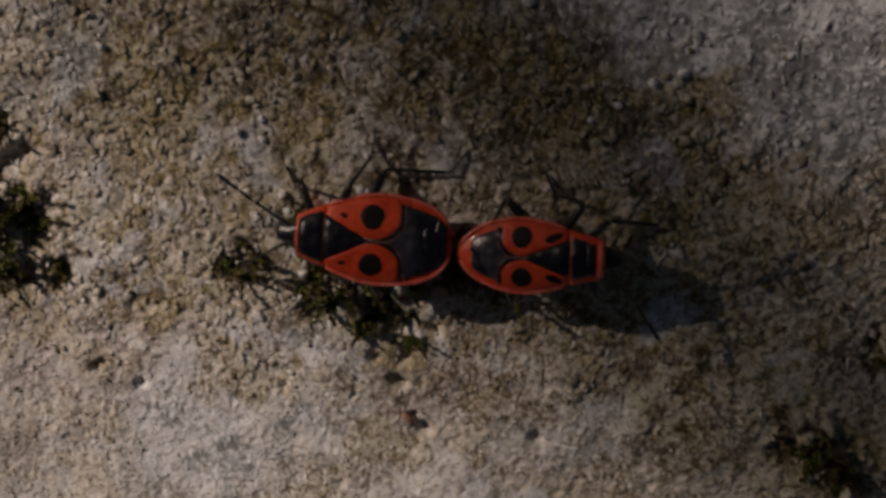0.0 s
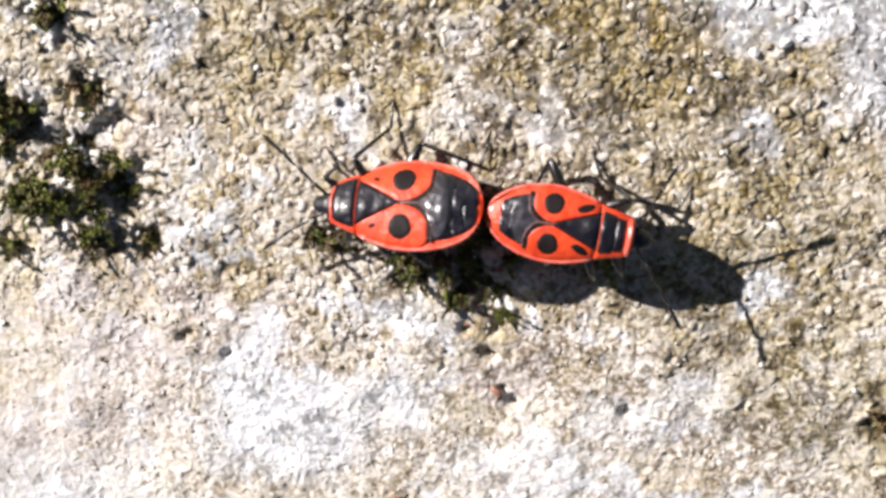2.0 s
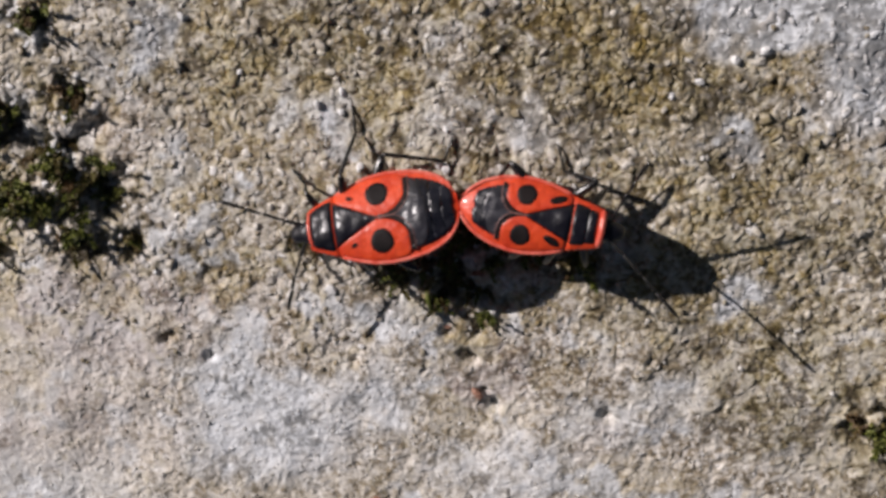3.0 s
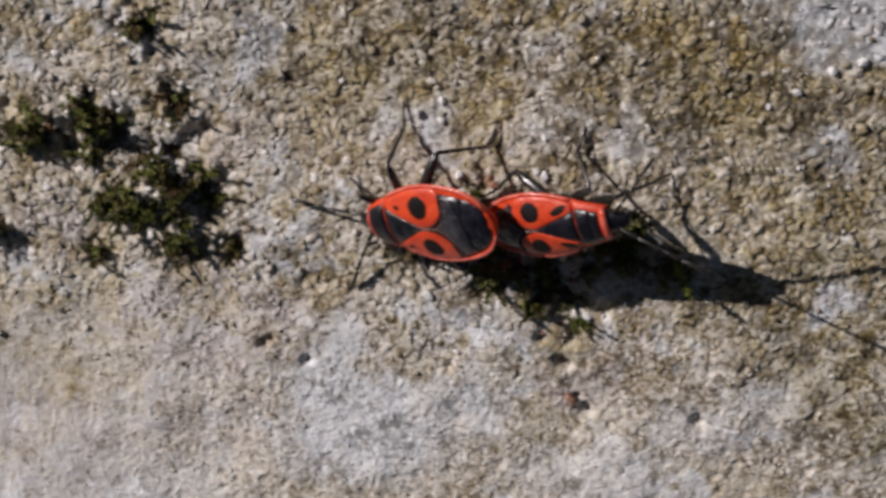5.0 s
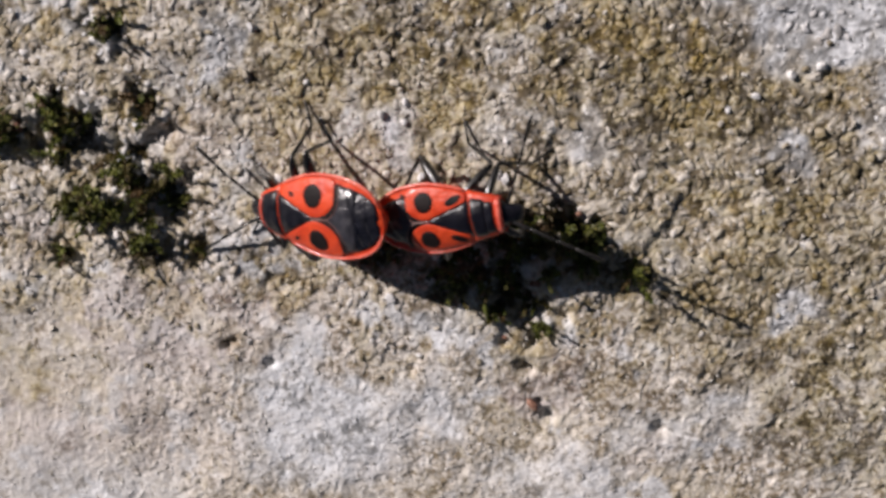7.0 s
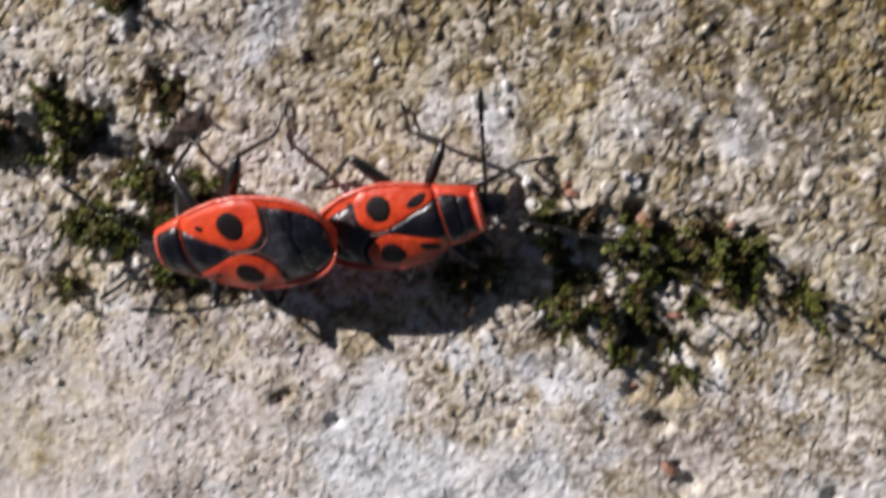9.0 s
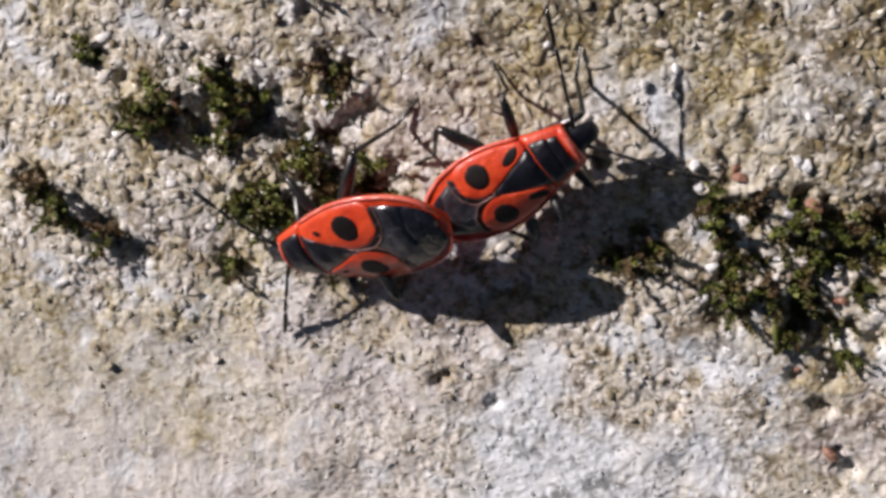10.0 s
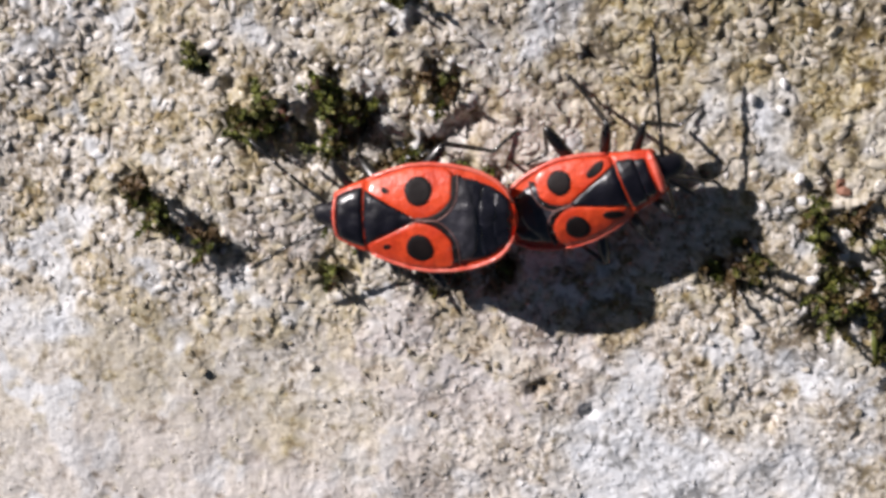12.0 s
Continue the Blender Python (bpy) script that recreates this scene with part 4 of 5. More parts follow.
# ---- pebbles and debris ----
def pebble_material(name, a, b):
    n = Nodes(name)
    base = n.mix(n.chance(), a, b)
    base = n.mix(0.4, base, n.ramp(n.noise(2600, 4), [(0.3, 0.55), (0.7, 1.15)]), "MULTIPLY")
    return n.finish(base, 0.6, n.noise(5000, 4), 0.00005, 0.7, Specular_IOR_Level=0.4)


QUARTZ = pebble_material("white_quartz", (0.74, 0.73, 0.71), (0.85, 0.85, 0.85))
RUST = pebble_material("rusty_grain", (0.24, 0.10, 0.06), (0.36, 0.19, 0.13))


def pebble(x, y, size, material, label):
    rng = random.Random(int(x * 131 + y * 977))
    bm = bmesh.new()
    bmesh.ops.create_icosphere(bm, subdivisions=2, radius=1.0)
    cuts = [Vector((rng.gauss(0, 1), rng.gauss(0, 1), rng.gauss(0, 1))).normalized() for _ in range(7)]
    for v in bm.verts:
        for c in cuts:
            over = v.co.dot(c) - 0.62
            if over > 0:
                v.co -= c * over * 0.9
        v.co = Vector((v.co.x * 1.0, v.co.y * 0.75, v.co.z * 0.65)) * size * MM
    mesh = bpy.data.meshes.new("pebble")
    bm.to_mesh(mesh)
    bm.free()
    mesh.materials.append(material)
    ob = tagged(new("pebble", mesh), label, "pebble", "pebbles on the stone")
    ob.matrix_basis = Matrix.Translation(Vector((x, y, ground_at(x, y) + 0.25 * size)) * MM) @ Euler((rng.uniform(-0.4, 0.4), rng.uniform(-0.4, 0.4), rng.uniform(0, 6.28))).to_matrix().to_4x4()
    return ob


# middle and size in mm
for qx, qy, qs in [(16.3, 12.5, 0.42), (17.9, 13.1, 0.41), (14.4, 11.2, 0.32), (12.9, 10.3, 0.29), (9.4, 17.0, 0.49), (18.0, 13.2, 0.40), (-0.3, 5.7, 0.43), (-5.0, 5.2, 0.38), (-17.7, -2.2, 0.22), (-7.5, 8.9, 0.37), (-12.0, 10.6, 0.24), (16.9, 15.2, 0.33), (-6.1, 8.5, 0.30), (-6.0, 9.7, 0.32), (-5.1, -6.5, 0.28), (-15.3, 13.9, 0.31), (0.1, 7.8, 0.27), (-6.9, -2.7, 0.44),
                   (0.1, 5.5, 0.39), (-0.6, 3.0, 0.29), (-2.6, 1.5, 0.45), (-4.8, 4.1, 0.29), (-4.0, 0.2, 0.38), (1.9, 0.4, 0.34), (3.3, -0.7, 0.29), (-1.5, 0.1, 0.27), (0.3, 0.4, 0.27), (-2.9, -0.3, 0.27), (-22.7, 7.4, 0.27), (-27.8, 5.3, 0.31), (-24.2, 3.2, 0.31), (-21.5, 2.7, 0.41), (-26.9, 8.0, 0.31), (-25.5, 13.7, 0.33)]:
    pebble(qx, qy, qs, QUARTZ, "tiny white angular quartz pebble on the stone")
for qx, qy, qs in [(2.0, -9.3, 0.50), (-3.1, 5.1, 0.35), (0.4, 3.6, 0.38), (-4.2, -17.3, 0.66), (0.2, -4.9, 0.34), (2.1, -1.1, 0.33), (-31.0, 7.5, 0.38), (-2.9, 4.7, 0.39), (0.6, 3.5, 0.45), (4.5, 3.5, 0.31), (-1.1, -2.1, 0.27), (1.9, -1.2, 0.27), (-30.1, 7.0, 0.48), (-27.2, 2.6, 0.31)]:
    pebble(qx, qy, qs, RUST, "tiny rust-brown pebble on the stone")


def moss_stalk():
    """The bent blade that hangs out of the moss between the stones."""
    pts = [(-1.0, -2.0, 0.6), (-0.9, -2.7, 0.75), (-0.8, -3.3, 0.55), (-0.7, -3.9, 0.3)]
    blade = tube(pts, [0.10, 0.17, 0.14, 0.03], 8)
    mesh = bpy.data.meshes.new("moss_stalk")
    blade.to_mesh(mesh)
    blade.free()
    for p in mesh.polygons:
        p.use_smooth = True
    mesh.materials.append(MOSS)
    return tagged(new("moss_stalk", mesh), "bent olive green moss blade lying on stone", "moss")


moss_stalk()


# ---- an added reed, out of view towards the sun, whose leaf shades the stone at first ----
def leaf_green():
    n = Nodes("reed_leaf")
    base = n.ramp(n.noise(30, 3), [(0.3, (0.05, 0.085, 0.02)), (0.7, (0.10, 0.14, 0.035))])
    base = n.mix(0.4, base, n.ramp(n.noise(400, 2), [(0.3, 0.6), (0.7, 1.3)]), "MULTIPLY")
    return n.finish(base, 0.5, n.noise(300, 3), 0.0005, 0.5)


REED_HIGH = 1460.0
REED_FOOT = Vector((18.4 + REED_HIGH / math.tan(radians(SUN_EL)) * math.cos(radians(SUN_AZ)) - 0.68 * 220, 9.4 + REED_HIGH / math.tan(radians(SUN_EL)) * math.sin(radians(SUN_AZ)) + 0.73 * 220, 0.0))


def shade_reed():
    green = leaf_green()
    plant = tagged(new("shade_reed"), "tall green swaying plant, added out of view to shade the stone", "plant")
    levels = steps(-20, REED_HIGH, 12)
    part("stem", tube([(6 * math.sin(i * 1.1) * (i not in (0, 11)), 5 * math.cos(i * 0.9) * (i not in (0, 11)), z) for i, z in enumerate(levels)], steps(6.0, 2.6, 12), 10), green, plant, "straight jointed green stem")
    for k, (z, way, long, wide) in enumerate(((REED_HIGH, -47, 520, 27), (1240, 130, 460, 28), (1010, 60, 480, 30), (780, 160, 430, 28), (540, 95, 400, 26), (320, 190, 330, 22))):
        c, s = math.cos(radians(way)), math.sin(radians(way))
        grid = []
        for i in range(19):
            f = i / 18
            w = wide / 2 * min(1.0, 0.35 + 6 * f) * max(0.04, 1 - max(0.0, f - 0.55) ** 1.6 / 0.28)
            sag = (30 if k else 6) * f - (220 if k else 40) * max(0.0, f - 0.3) ** 2
            grid.append([(f * long * c - v * w * s, f * long * s + v * w * c, z + sag + 0.12 * w * abs(v)) for v in (-1, -0.5, 0, 0.5, 1)])
        part("leaf", shell(grid, 0.5), green, plant, "long narrow green leaf")
    plant.matrix_basis = Matrix.Translation(REED_FOOT * MM)
    return plant


SHADE_REED = shade_reed()


# ---- what moves ----
# seconds, place in mm, then roll, pitch and heading in degrees
FEMALE_ROWS = [
    (0, 0.81, 3.95, 3.46, 11.6, -4.9, 175.8),
    (0.5, -0.42, 3.88, 3.51, 6.5, -6.4, 174.9),
    (1, -1.43, 4.04, 3.46, 14.8, -7.9, 170.8),
    (1.5, -2.54, 3.99, 3.28, 34.3, 3.1, 178),
    (2, -2.92, 3.81, 3.28, 36.7, 6.3, 182.9),
    (2.5, -2.76, 3.54, 3.29, 35.3, -1, 191.4),
    (4.5, -6.10, 2.82, 3.03, 0.4, 14.3, 194.6),
    (5, -6.16, 3.49, 3.72, -10.8, 28.4, 194.4),
    (5.5, -6.22, 3.69, 3.64, -12.7, 26.6, 195.4),
    (6, -7.80, 4.49, 3.39, 1.6, 22.2, 194.7),
    (6.5, -8.56, 4.67, 3.06, 17.5, 17.5, 192.5),
    (7, -10.35, 3.61, 3.56, 0, 25.4, 187.3),
    (9, -17.70, 2.85, 3.79, -18.1, 10, 190.2),
    (9.5, -19.12, 2.35, 3.89, -21.7, 12.5, 191.8),
    (10, -20.05, 2.07, 3.87, -25.6, 14.9, 198.9),
    (10.5, -21.40, 1.95, 3.91, -17.5, 8.3, 197.4),
    (11, -21.82, 2.62, 3.97, 0.1, -0.9, 191.7),
    (11.5, -22.28, 3.04, 3.87, 16.5, 2.4, 186.5),
    (12, -22.49, 3.33, 3.66, 4.3, 4.5, 183.4),
]
MALE_ROWS = [
    (0, 9.38, 3.26, 3.45, -11.5, -4.3, 1.0),
    (0.5, 8.22, 3.15, 3.39, -13.3, -2.3, -0.7),
    (1, 7.24, 2.32, 3.39, -9.1, -5.8, -8.8),
    (1.5, 6.15, 3.05, 3.60, -20.4, -5.3, -9.6),
    (2, 5.47, 3.22, 3.58, -20.2, -0.9, -7.7),
    (2.5, 5.42, 4.00, 3.44, -26.0, -2.9, -8.6),
    (4.5, 1.12, 3.89, 3.74, 6.5, -8.7, 9.6),
    (5, 0.20, 3.92, 4.28, 10.6, -21.3, 14.0),
    (5.5, 0.47, 4.15, 4.22, 11.7, -16.4, 9.4),
    (6, -1.01, 5.32, 3.97, 2.5, -6.2, 9.2),
    (6.5, -1.43, 5.21, 3.84, -2.3, -14.5, 4.4),
    (7, -3.82, 3.99, 4.00, 2.3, -11.5, 10.7),
    (9, -11.11, 3.65, 2.90, 7.8, -1.9, 14.5),
    (9.5, -12.65, 3.47, 2.84, 17.4, -2.2, 20.5),
    (10, -14.09, 4.44, 2.82, 12.8, -1.9, 33.7),
    (10.5, -15.29, 3.99, 2.60, 3.1, -1.7, 33.2),
    (11, -15.05, 4.12, 2.41, -7.9, -1.6, 28.1),
    (11.5, -15.45, 4.30, 2.48, -6.6, -1.6, 24.3),
    (12, -15.63, 4.11, 2.41, -0.4, -1.5, 24.0),
]


# the legs on the sunny side: seconds, then the ankle and the toe, and the knee, on the plan in mm
FEMALE_MID_FOOT = [(0, 0.5, 8.0, 0.6, 9.5), (0.5, -3.6, 8.3, -4.2, 9.8), (1, -4.0, 7.4, -3.7, 9.8), (1.5, -4.2, 7.3, -4.2, 9.5), (2, -4.1, 7.5, -4.0, 9.0), (2.5, -4.0, 7.5, -4.1, 8.9), (4.5, -8.6, 7.3, -9.3, 8.7), (5, -8.2, 8.1, -8.4, 10.0), (5.5, -8.2, 8.0, -8.5, 9.8), (6, -11.2, 8.2, -12.1, 9.4), (6.5, -11.2, 8.1, -12.2, 9.2), (7, -11.6, 8.1, -12.0, 9.2), (9, -21.1, 6.5, -20.7, 7.5), (9.5, -22.7, 4.9, -22.2, 6.2), (10, -25.3, 4.3, -25.6, 5.8), (10.5, -26.4, 4.0, -26.3, 5.3), (11, -26.8, 3.5, -27.5, 3.1), (11.5, -25.5, 5.8, -25.6, 6.8), (12, -26.3, 6.3, -26.1, 7.3)]
FEMALE_MID_KNEE = [(0, 0.1, 6.6), (0.5, -3.8, 6.1), (1, -4.3, 6.4), (1.5, -4.9, 6.3), (2, -5.3, 6.0), (2.5, -4.9, 6.1), (4.5, -9.2, 5.7), (5, -8.7, 6.4), (5.5, -8.9, 6.4), (6, -11.1, 6.7), (6.5, -11.8, 6.2), (7, -12.5, 6.4), (9, -21.5, 5.6), (9.5, -22.5, 3.5), (10, -24.2, 3.2), (10.5, -25.6, 3.2), (11, -25.2, 3.6), (11.5, -25.4, 4.7), (12, -26.2, 5.5)]
FEMALE_HIND_FOOT = [(0, 4.9, 7.0, 5.9, 8.2), (0.5, 1.6, 7.2, 2.0, 9.1), (1, 1.0, 6.9, 2.4, 8.2), (1.5, 0.2, 6.1, 1.5, 8.2), (2, 1.1, 5.5, 1.8, 7.5), (2.5, 1.1, 5.7, 1.6, 7.6), (4.5, -3.1, 7.0, -2.4, 8.7), (5, -3.3, 7.2, -2.5, 8.9), (5.5, -5.9, 8.5, -5.7, 10.4), (6, -7.5, 8.3, -7.2, 10.0), (6.5, -7.6, 8.4, -7.4, 9.8), (7, -10.4, 7.2, -11.3, 8.7), (9, -17.0, 7.0, -16.2, 9.0), (9.5, -18.8, 6.7, -17.7, 7.9), (10, -19.1, 6.6, -17.7, 8.5), (10.5, -19.9, 5.7, -18.5, 7.2), (11, -20.1, 5.6, -18.8, 6.8), (11.5, -20.0, 6.0, -18.7, 7.1), (12, -19.6, 5.8, -18.5, 6.8)]
FEMALE_HIND_KNEE = [(0, 0.9, 6.9), (0.5, -1.9, 6.9), (1, -2.4, 7.5), (1.5, -3.2, 7.1), (2, -2.9, 6.9), (2.5, -2.5, 6.9), (4.5, -6.3, 6.1), (5, -6.6, 6.5), (5.5, -8.1, 6.8), (6, -10.0, 7.1), (6.5, -10.4, 7.8), (7, -11.4, 6.7), (9, -19.5, 5.5), (9.5, -21.0, 5.6), (10, -20.3, 5.6), (10.5, -22.2, 5.4), (11, -21.3, 6.2), (11.5, -21.8, 6.4), (12, -21.4, 6.5)]
MALE_MID_FOOT = [(0, 11.0, 5.9, 10.1, 7.6), (0.5, 10.7, 6.3, 10.1, 8.2), (1, 8.3, 4.9, 7.8, 6.0), (1.5, 8.4, 5.0, 7.7, 6.0), (2, 8.1, 5.0, 7.7, 6.0), (2.5, 8.4, 5.3, 8.2, 5.8), (4.5, 2.8, 6.8, 2.2, 9.4), (5, 2.1, 7.2, 2.6, 9.6), (5.5, 0.3, 8.1, -0.9, 8.6), (6, 0.2, 8.0, -0.8, 8.5), (6.5, -1.2, 7.5, -2.5, 8.7), (7, -2.1, 7.6, -2.4, 8.8), (9, -10.5, 7.4, -11.1, 9.3), (9.5, -13.3, 8.0, -14.4, 9.4), (10, -13.8, 8.5, -14.3, 9.3), (10.5, -16.1, 9.2, -17.1, 10.2), (11, -15.2, 8.5, -16.3, 9.7), (11.5, -15.1, 8.5, -16.4, 9.7), (12, -15.2, 8.7, -16.4, 9.8)]
MALE_MID_KNEE = [(0, 12.4, 5.3), (0.5, 11.7, 4.5), (1, 10.0, 4.1), (1.5, 9.5, 4.4), (2, 9.0, 4.4), (2.5, 9.2, 5.2), (4.5, 3.8, 5.8), (5, 3.0, 5.3), (5.5, 1.0, 7.4), (6, 0.7, 7.8), (6.5, 0.7, 7.1), (7, -0.1, 7.1), (9, -9.8, 6.5), (9.5, -12.5, 7.2), (10, -13.4, 7.8), (10.5, -14.8, 8.1), (11, -13.3, 7.7), (11.5, -13.6, 7.7), (12, -13.9, 7.8)]
MALE_HIND_FOOT = [(0, 7.5, 4.2, 6.5, 3.4), (0.5, 6.7, 4.2, 5.6, 3.5), (1, 6.0, 3.2, 5.0, 2.4), (1.5, 6.1, 3.9, 5.1, 3.1), (2, 4.2, 4.0, 3.2, 3.3), (2.5, 4.1, 4.7, 3.0, 4.0), (4.5, -0.7, 4.6, -1.8, 3.8), (5, -2.6, 4.6, -3.7, 3.9), (5.5, -1.8, 4.5, -2.8, 3.7), (6, -3.6, 5.7, -4.7, 4.9), (6.5, -3.7, 5.8, -4.8, 5.0), (7, -5.9, 4.6, -7.1, 3.8), (9, -14.2, 5.1, -15.2, 4.5), (9.5, -15.1, 4.7, -16.0, 4.1), (10, -17.3, 5.2, -18.3, 4.6), (10.5, -18.1, 5.2, -19.0, 4.6), (11, -17.2, 5.7, -18.1, 5.0), (11.5, -17.2, 6.0, -18.1, 5.4), (12, -17.0, 5.8, -17.9, 5.2)]
MALE_HIND_KNEE = [(0, 8.6, 6.3), (0.5, 7.8, 6.3), (1, 7.0, 5.3), (1.5, 7.0, 6.0), (2, 5.2, 6.0), (2.5, 5.0, 6.8), (4.5, 0.4, 6.6), (5, -1.6, 6.7), (5.5, -0.8, 6.5), (6, -2.5, 7.7), (6.5, -2.6, 7.9), (7, -4.7, 6.6), (9, -13.0, 6.7), (9.5, -14.0, 6.3), (10, -16.2, 6.9), (10.5, -17.1, 6.8), (11, -16.2, 7.3), (11.5, -16.3, 7.6), (12, -16.2, 7.5)]
MALE_FRONT_FOOT = [(0, 16.8, 4.3, 17.9, 6.0), (0.5, 15.1, 4.1, 15.4, 6.0), (1, 14.4, 3.5, 15.6, 4.2), (1.5, 12.3, 3.2, 13.5, 4.6), (2, 12.5, 3.3, 13.7, 5.3), (2.5, 13.2, 3.5, 15.3, 5.7), (4.5, 8.4, 5.7, 10.8, 6.5), (5, 7.0, 5.7, 9.4, 6.6), (5.5, 7.7, 6.1, 9.1, 7.7), (6, 3.8, 7.3, 4.8, 8.4), (6.5, 4.4, 8.0, 5.1, 8.3), (7, 1.7, 6.6, 3.1, 7.6), (9, -5.3, 6.2, -3.2, 6.6), (9.5, -7.5, 6.9, -7.0, 7.9), (10, -10.6, 9.2, -10.5, 10.4), (10.5, -12.6, 9.2, -13.1, 11.1), (11, -12.4, 8.9, -12.8, 10.2), (11.5, -10.9, 7.7, -10.3, 8.5), (12, -10.8, 7.5, -9.8, 8.4)]
MALE_FRONT_KNEE = [(0, 13.9, 4.6), (0.5, 12.3, 4.3), (1, 11.6, 2.8), (1.5, 10.2, 2.7), (2, 10.0, 3.8), (2.5, 10.5, 4.4), (4.5, 5.6, 5.2), (5, 4.0, 5.1), (5.5, 4.6, 5.7), (6, 2.6, 7.0), (6.5, 2.3, 6.6), (7, 0.2, 6.6), (9, -6.9, 5.9), (9.5, -9.4, 6.5), (10, -11.8, 8.3), (10.5, -13.1, 8.3), (11, -12.8, 7.6), (11.5, -12.6, 7.9), (12, -12.8, 7.7)]
# the antennae: seconds, compass bearing and rise in degrees
FEMALE_RIGHT_FEELER = [(0, 147, 1), (0.5, 165, -40), (1, 146, -16), (1.5, 137, -5), (2, 138, -2), (2.5, 167, 9), (4.5, 167, -19), (5, 177, -13), (5.5, 164, 2), (6, 151, 4), (6.5, 141, -0), (9.5, 149, 8), (10.5, 155, -10), (11, 149, 7), (11.5, 141, 3), (12, 149, -10)]
FEMALE_LEFT_FEELER = [(0, -145, -29), (0.5, -149, -19), (1, -145, -11), (1.5, -149, -31), (2, -146, -12), (2.5, -116, -8), (4.5, -86, -22), (5, -113, -14), (5.5, -118, -20), (6, -143, -10), (6.5, -149, -10), (9.5, -143, -22), (10, -103, -21), (10.5, -134, -10), (11, -149, -10), (11.5, -157, -13), (12, -147, -9)]
MALE_LEFT_FEELER = [(4.5, 66, 29), (5, 62, 34), (5.5, 71, 27), (6, 67, 32), (6.5, 71, 9), (9, 87, 19), (9.5, 98, 5), (10, 101, 6), (10.5, 105, 3), (11, 96, -12), (11.5, 101, -1), (12, 96, 1)]
MALE_RIGHT_FEELER = [(1.5, -57, -8), (2, -60, -7), (2.5, -47, 19), (4.5, -24, 19), (5, -17, 18), (5.5, -11, 15), (6, -12, 16), (6.5, -11, 12), (7, -17, 11), (9, -9, 4), (10.5, -13, 3), (11, -23, -41), (12, -21, -48)]

STEPS = {("FEMALE", "mid"): (FEMALE_MID_FOOT, FEMALE_MID_KNEE), ("FEMALE", "hind"): (FEMALE_HIND_FOOT, FEMALE_HIND_KNEE),
         ("MALE", "front"): (MALE_FRONT_FOOT, MALE_FRONT_KNEE), ("MALE", "mid"): (MALE_MID_FOOT, MALE_MID_KNEE), ("MALE", "hind"): (MALE_HIND_FOOT, MALE_HIND_KNEE)}
FEELERS = {("FEMALE", 1): FEMALE_LEFT_FEELER, ("FEMALE", -1): FEMALE_RIGHT_FEELER, ("MALE", 1): MALE_LEFT_FEELER, ("MALE", -1): MALE_RIGHT_FEELER}
SUNNY = {"FEMALE": -1, "MALE": 1}


def between(rows, t):
    """The row at a time, on straight lines between the given ones."""
    if t <= rows[0][0]:
        return list(rows[0])
    for a, b in zip(rows, rows[1:]):
        if t <= b[0]:
            f = (t - a[0]) / (b[0] - a[0])
            return [va + (vb - va) * f for va, vb in zip(a, b)]
    return list(rows[-1])


def placed(row):
    _, x, y, z, roll, pitch, head = row
    return pose(x * MM, y * MM, z * MM, roll, pitch, head)


def stance(rows, hip, side, place, limb, t):
    """Ankle, toe and knee, in mm, of a leg that steps along under its body."""
    period, shift = 0.9, (0.5 if (("front", "mid", "hind").index(place) + (side > 0)) % 2 else 0.0)
    sunny = side == SUNNY[spec_name(rows)]
    ahead, out = {"front": (0.8, 0.9), "mid": (0.1, 2.2), "hind": (-1.6, 1.9)}[place] if sunny else {"front": (0.9, 0.25), "mid": (-0.6, 0.35), "hind": (-2.2, 0.3)}[place]

    def spot(when):
        row = between(rows, min(max(when, 0.0), 12.0))
        m = Matrix.Rotation(radians(row[6]), 3, "Z")
        return Vector((row[1], row[2], 0)) + m @ Vector((hip.x + ahead, hip.y + side * out, 0)), m

    n, f = divmod(t / period + shift, 1.0)
    a, m = spot((n - shift + 0.4) * period)
    b, _ = spot((n + 1 - shift + 0.4) * period)
    g = 0.0 if f < 0.65 else (f - 0.65) / 0.35
    ankle = a.lerp(b, g)
    ankle.z = ground_at(ankle.x, ankle.y) + 0.35 + 0.5 * math.sin(math.pi * g)
    toe = ankle + m @ Vector((0.5 * ahead, side * 0.6, 0)).normalized() * limb[2]
    toe.z = ground_at(toe.x, toe.y) + 0.08 + 0.4 * math.sin(math.pi * g)
    body = placed(between(rows, t))
    knee = (body @ (hip * MM)) / MM + m @ Vector((0.5 * ahead, side * 1.2, 0)) + Vector((0, 0, 2.0 if sunny else -0.6))
    return ankle, toe, knee


def spec_name(rows):
    return "FEMALE" if rows is FEMALE_ROWS else "MALE"


def tracked(feet, knees, t):
    _, ax, ay, tx, ty = between(feet, t)
    _, kx, ky = between(knees, t)
    return Vector((ax, ay, ground_at(ax, ay) + 0.45)), Vector((tx, ty, ground_at(tx, ty) + 0.08)), Vector((kx, ky, 2.8))


def along(start, end, base, turned):
    """A pose at start whose x axis points to end, by the shortest turn from the given way."""
    q = base.rotation_difference((end - start).normalized())
    return Matrix.Translation(start * MM) @ q.to_matrix().to_4x4() @ Matrix.Rotation(turned, 4, "Z")


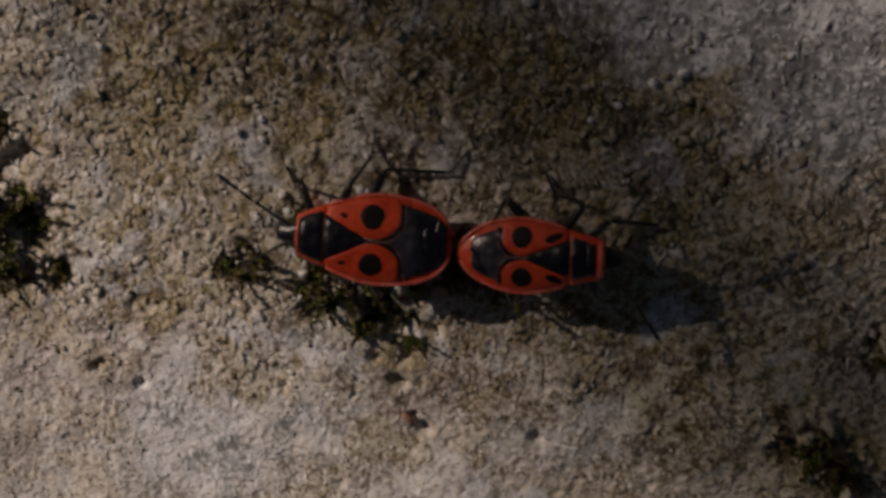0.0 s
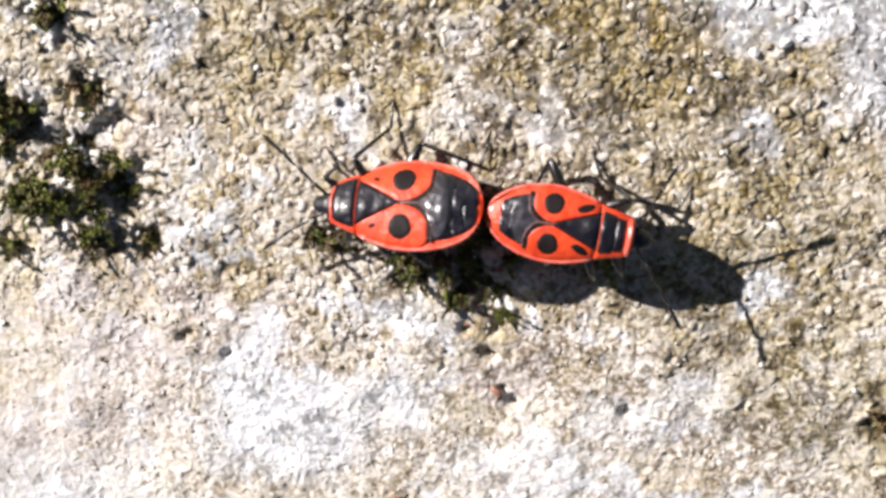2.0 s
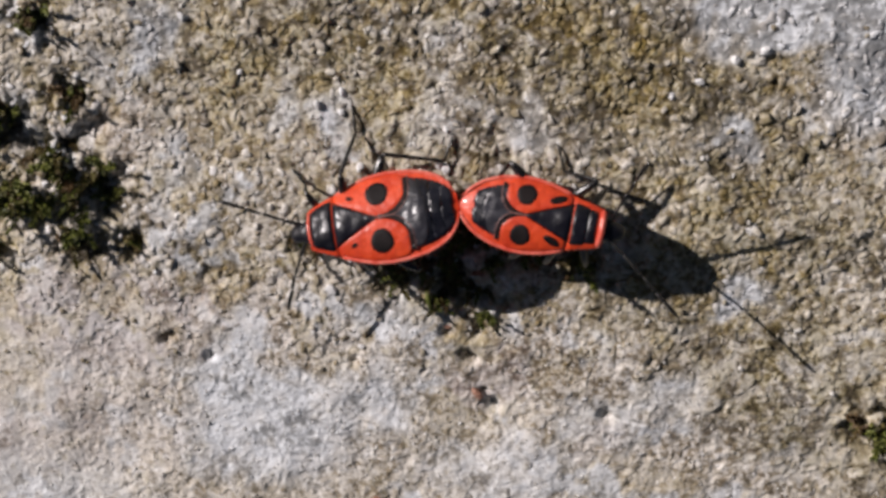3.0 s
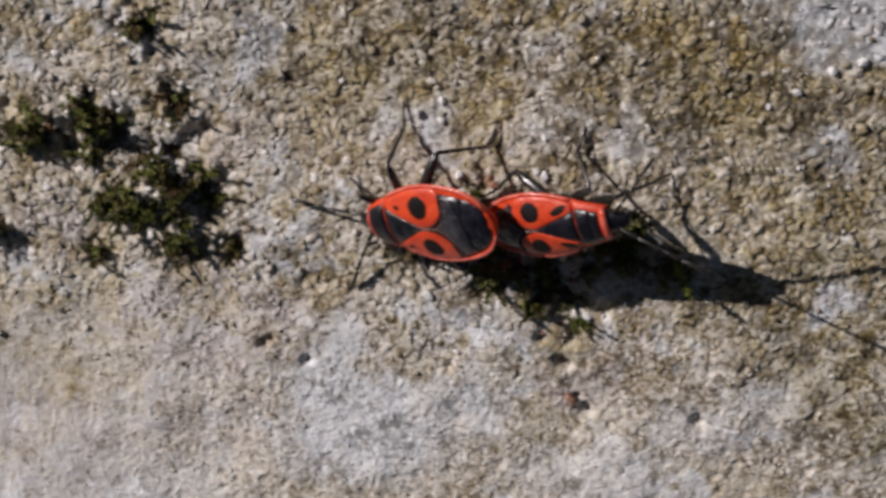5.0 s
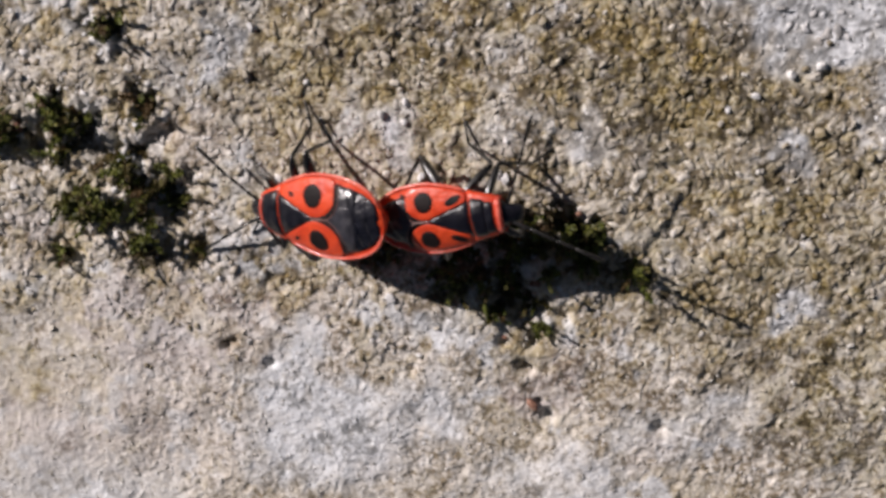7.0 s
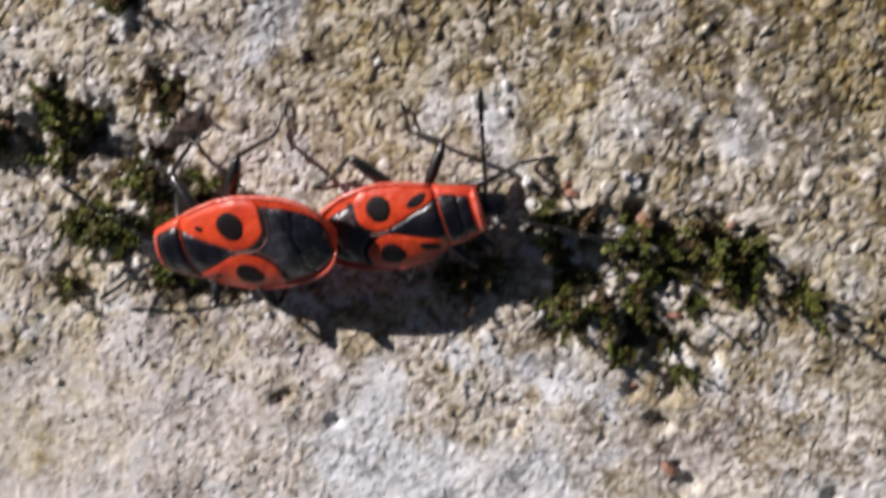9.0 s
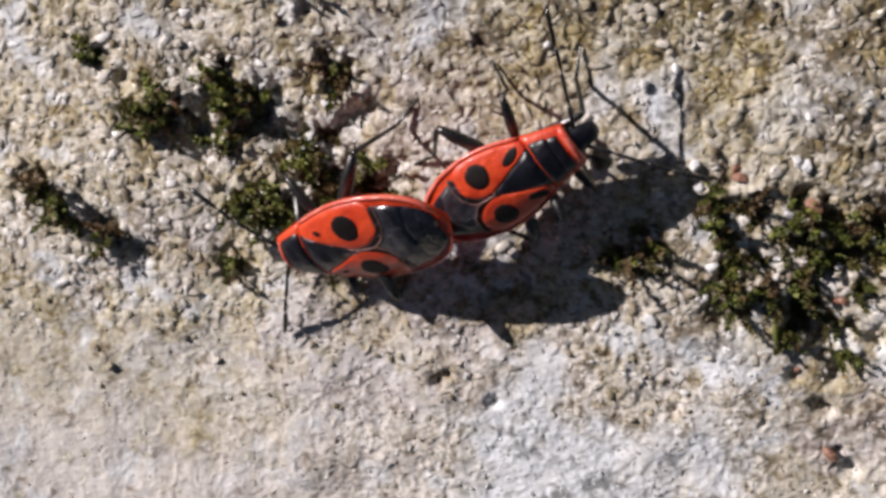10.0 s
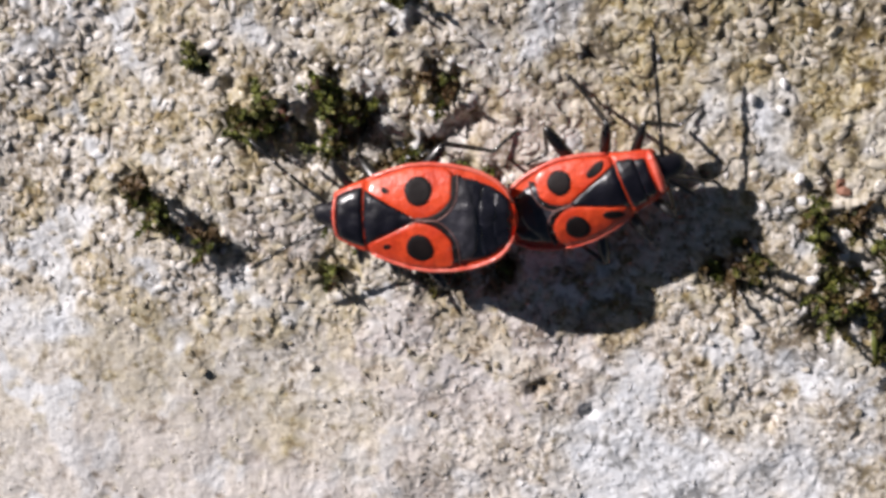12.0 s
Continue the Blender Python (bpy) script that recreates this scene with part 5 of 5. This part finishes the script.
def leg_poses(body, spec, hip, side, limb, last, ankle, toe, knee):
    """The poses of thigh, shin and foot: the thigh in its body's space, the others in the thigh's. The knee keeps clear of the body and the stone."""
    a, b, c = limb
    h = (body @ (hip * MM)) / MM
    back = body.inverted()
    way = ankle - h
    reach = min(max(way.length, abs(a - b) + 0.5), 0.985 * (a + b))
    u = way.normalized()
    ankle = h + u * reach
    far = (reach * reach + a * a - b * b) / (2 * reach)
    span = math.sqrt(max(a * a - far * far, 0.0))
    e1 = u.cross(Vector((0, 0, 1))).normalized()
    e2 = e1.cross(u)
    best = None
    for i in range(40):
        angle = 2 * math.pi * i / 40
        k = h + u * far + (e1 * math.cos(angle) + e2 * math.sin(angle)) * span
        cost = math.hypot(k.x - knee.x, k.y - knee.y) + 0.35 * abs(k.z - knee.z) + 3.0 * max(0.0, 0.8 - k.z)
        if last:
            cost += 0.8 * (k - last[0]).length
        for p in (h * 0.3 + k * 0.7, k, k * 0.7 + ankle * 0.3, k * 0.4 + ankle * 0.6, ankle):
            q = (back @ (p * MM)) / MM
            inside = curve(q.x, spec["width"]) + 0.2 - abs(q.y)
            if spec["tail"] - 0.2 < q.x < spec["front"] and inside > 0 and q.z > -0.45:
                cost += 4.0 + 2.0 * inside
        if best is None or cost < best[0]:
            best = (cost, k)
    bend = best[1]
    last[:] = [bend]
    flat = Vector((toe.x - ankle.x, toe.y - ankle.y, 0)).normalized()
    drop = min(max((ankle.z - ground_at(ankle.x + flat.x * c, ankle.y + flat.y * c) - 0.08) / c, -0.8), 0.9)
    tip = ankle + flat * c * math.sqrt(1 - drop * drop) - Vector((0, 0, drop * c))
    turn = body.to_3x3().inverted()
    out = Vector((0, side, 0))
    thigh = along((back @ (h * MM)) / MM, (back @ (h * MM)) / MM + turn @ (bend - h), out, side * math.pi / 2)
    inside = (body @ thigh).inverted()
    spin = inside.to_3x3()
    forward = Vector((1, 0, 0))
    shin = along(Vector((a, 0, 0)), Vector((a, 0, 0)) + spin @ (ankle - bend), forward, 0)
    at = (inside @ (ankle * MM)) / MM
    return thigh, shin, along(at, at + spin @ (tip - ankle), forward, 0)


def feeler_pose(body, root, side, rows, t):
    _, bearing, rise = between(rows, t)
    bearing, rise = radians(bearing + 2 * math.sin(3.1 * t)), radians(rise + 2 * math.sin(4.3 * t + side))
    way = Vector((math.cos(bearing) * math.cos(rise), math.sin(bearing) * math.cos(rise), math.sin(rise)))
    return along(root, root + body.to_3x3().inverted() @ way, Vector((1, 0, 0)), 0)


def motions():
    # the added reed bends aside, so that its shade leaves the stone
    sway = ((0, -5), (0.5, -7), (0.9, -8), (1.1, -6), (1.25, 8), (1.4, 34), (1.7, 72), (2.2, 95), (3.5, 86), (5, 95), (6.5, 87), (8, 95), (9.5, 88), (11, 95), (12, 90))
    walk(SHADE_REED, [(t, pose(REED_FOOT.x * MM, REED_FOOT.y * MM, 0, -math.degrees(0.68 * d / REED_HIGH), math.degrees(0.73 * d / REED_HIGH), 0)) for t, d in sway])
    ticks = [i / 10 for i in range(121)]
    for (bug, feelers, legs), rows in zip(BUGS, (FEMALE_ROWS, MALE_ROWS)):
        name = spec_name(rows)
        spec = FEMALE if name == "FEMALE" else MALE
        walk(bug, [(row[0], placed(row)) for row in rows])
        scene.frame_set(1)
        bodies = []
        for t in ticks:
            scene.frame_set(frame(t))
            bodies.append(bug.matrix_basis.copy())
        for leg, shin, foot, hip, side, place, limb in legs:
            keyed = side == SUNNY[name] and (name, place) in STEPS
            last = []
            poses = [leg_poses(body, spec, hip, side, limb, last, *(tracked(*STEPS[name, place], t) if keyed else stance(rows, hip, side, place, limb, t))) for t, body in zip(ticks, bodies)]
            for ob, column in zip((leg, shin, foot), zip(*poses)):
                walk(ob, list(zip(ticks, column)))
        for feeler, root, side in feelers:
            walk(feeler, [(t, feeler_pose(body, root, side, FEELERS[name, side], t)) for t, body in zip(ticks, bodies)])


motions()
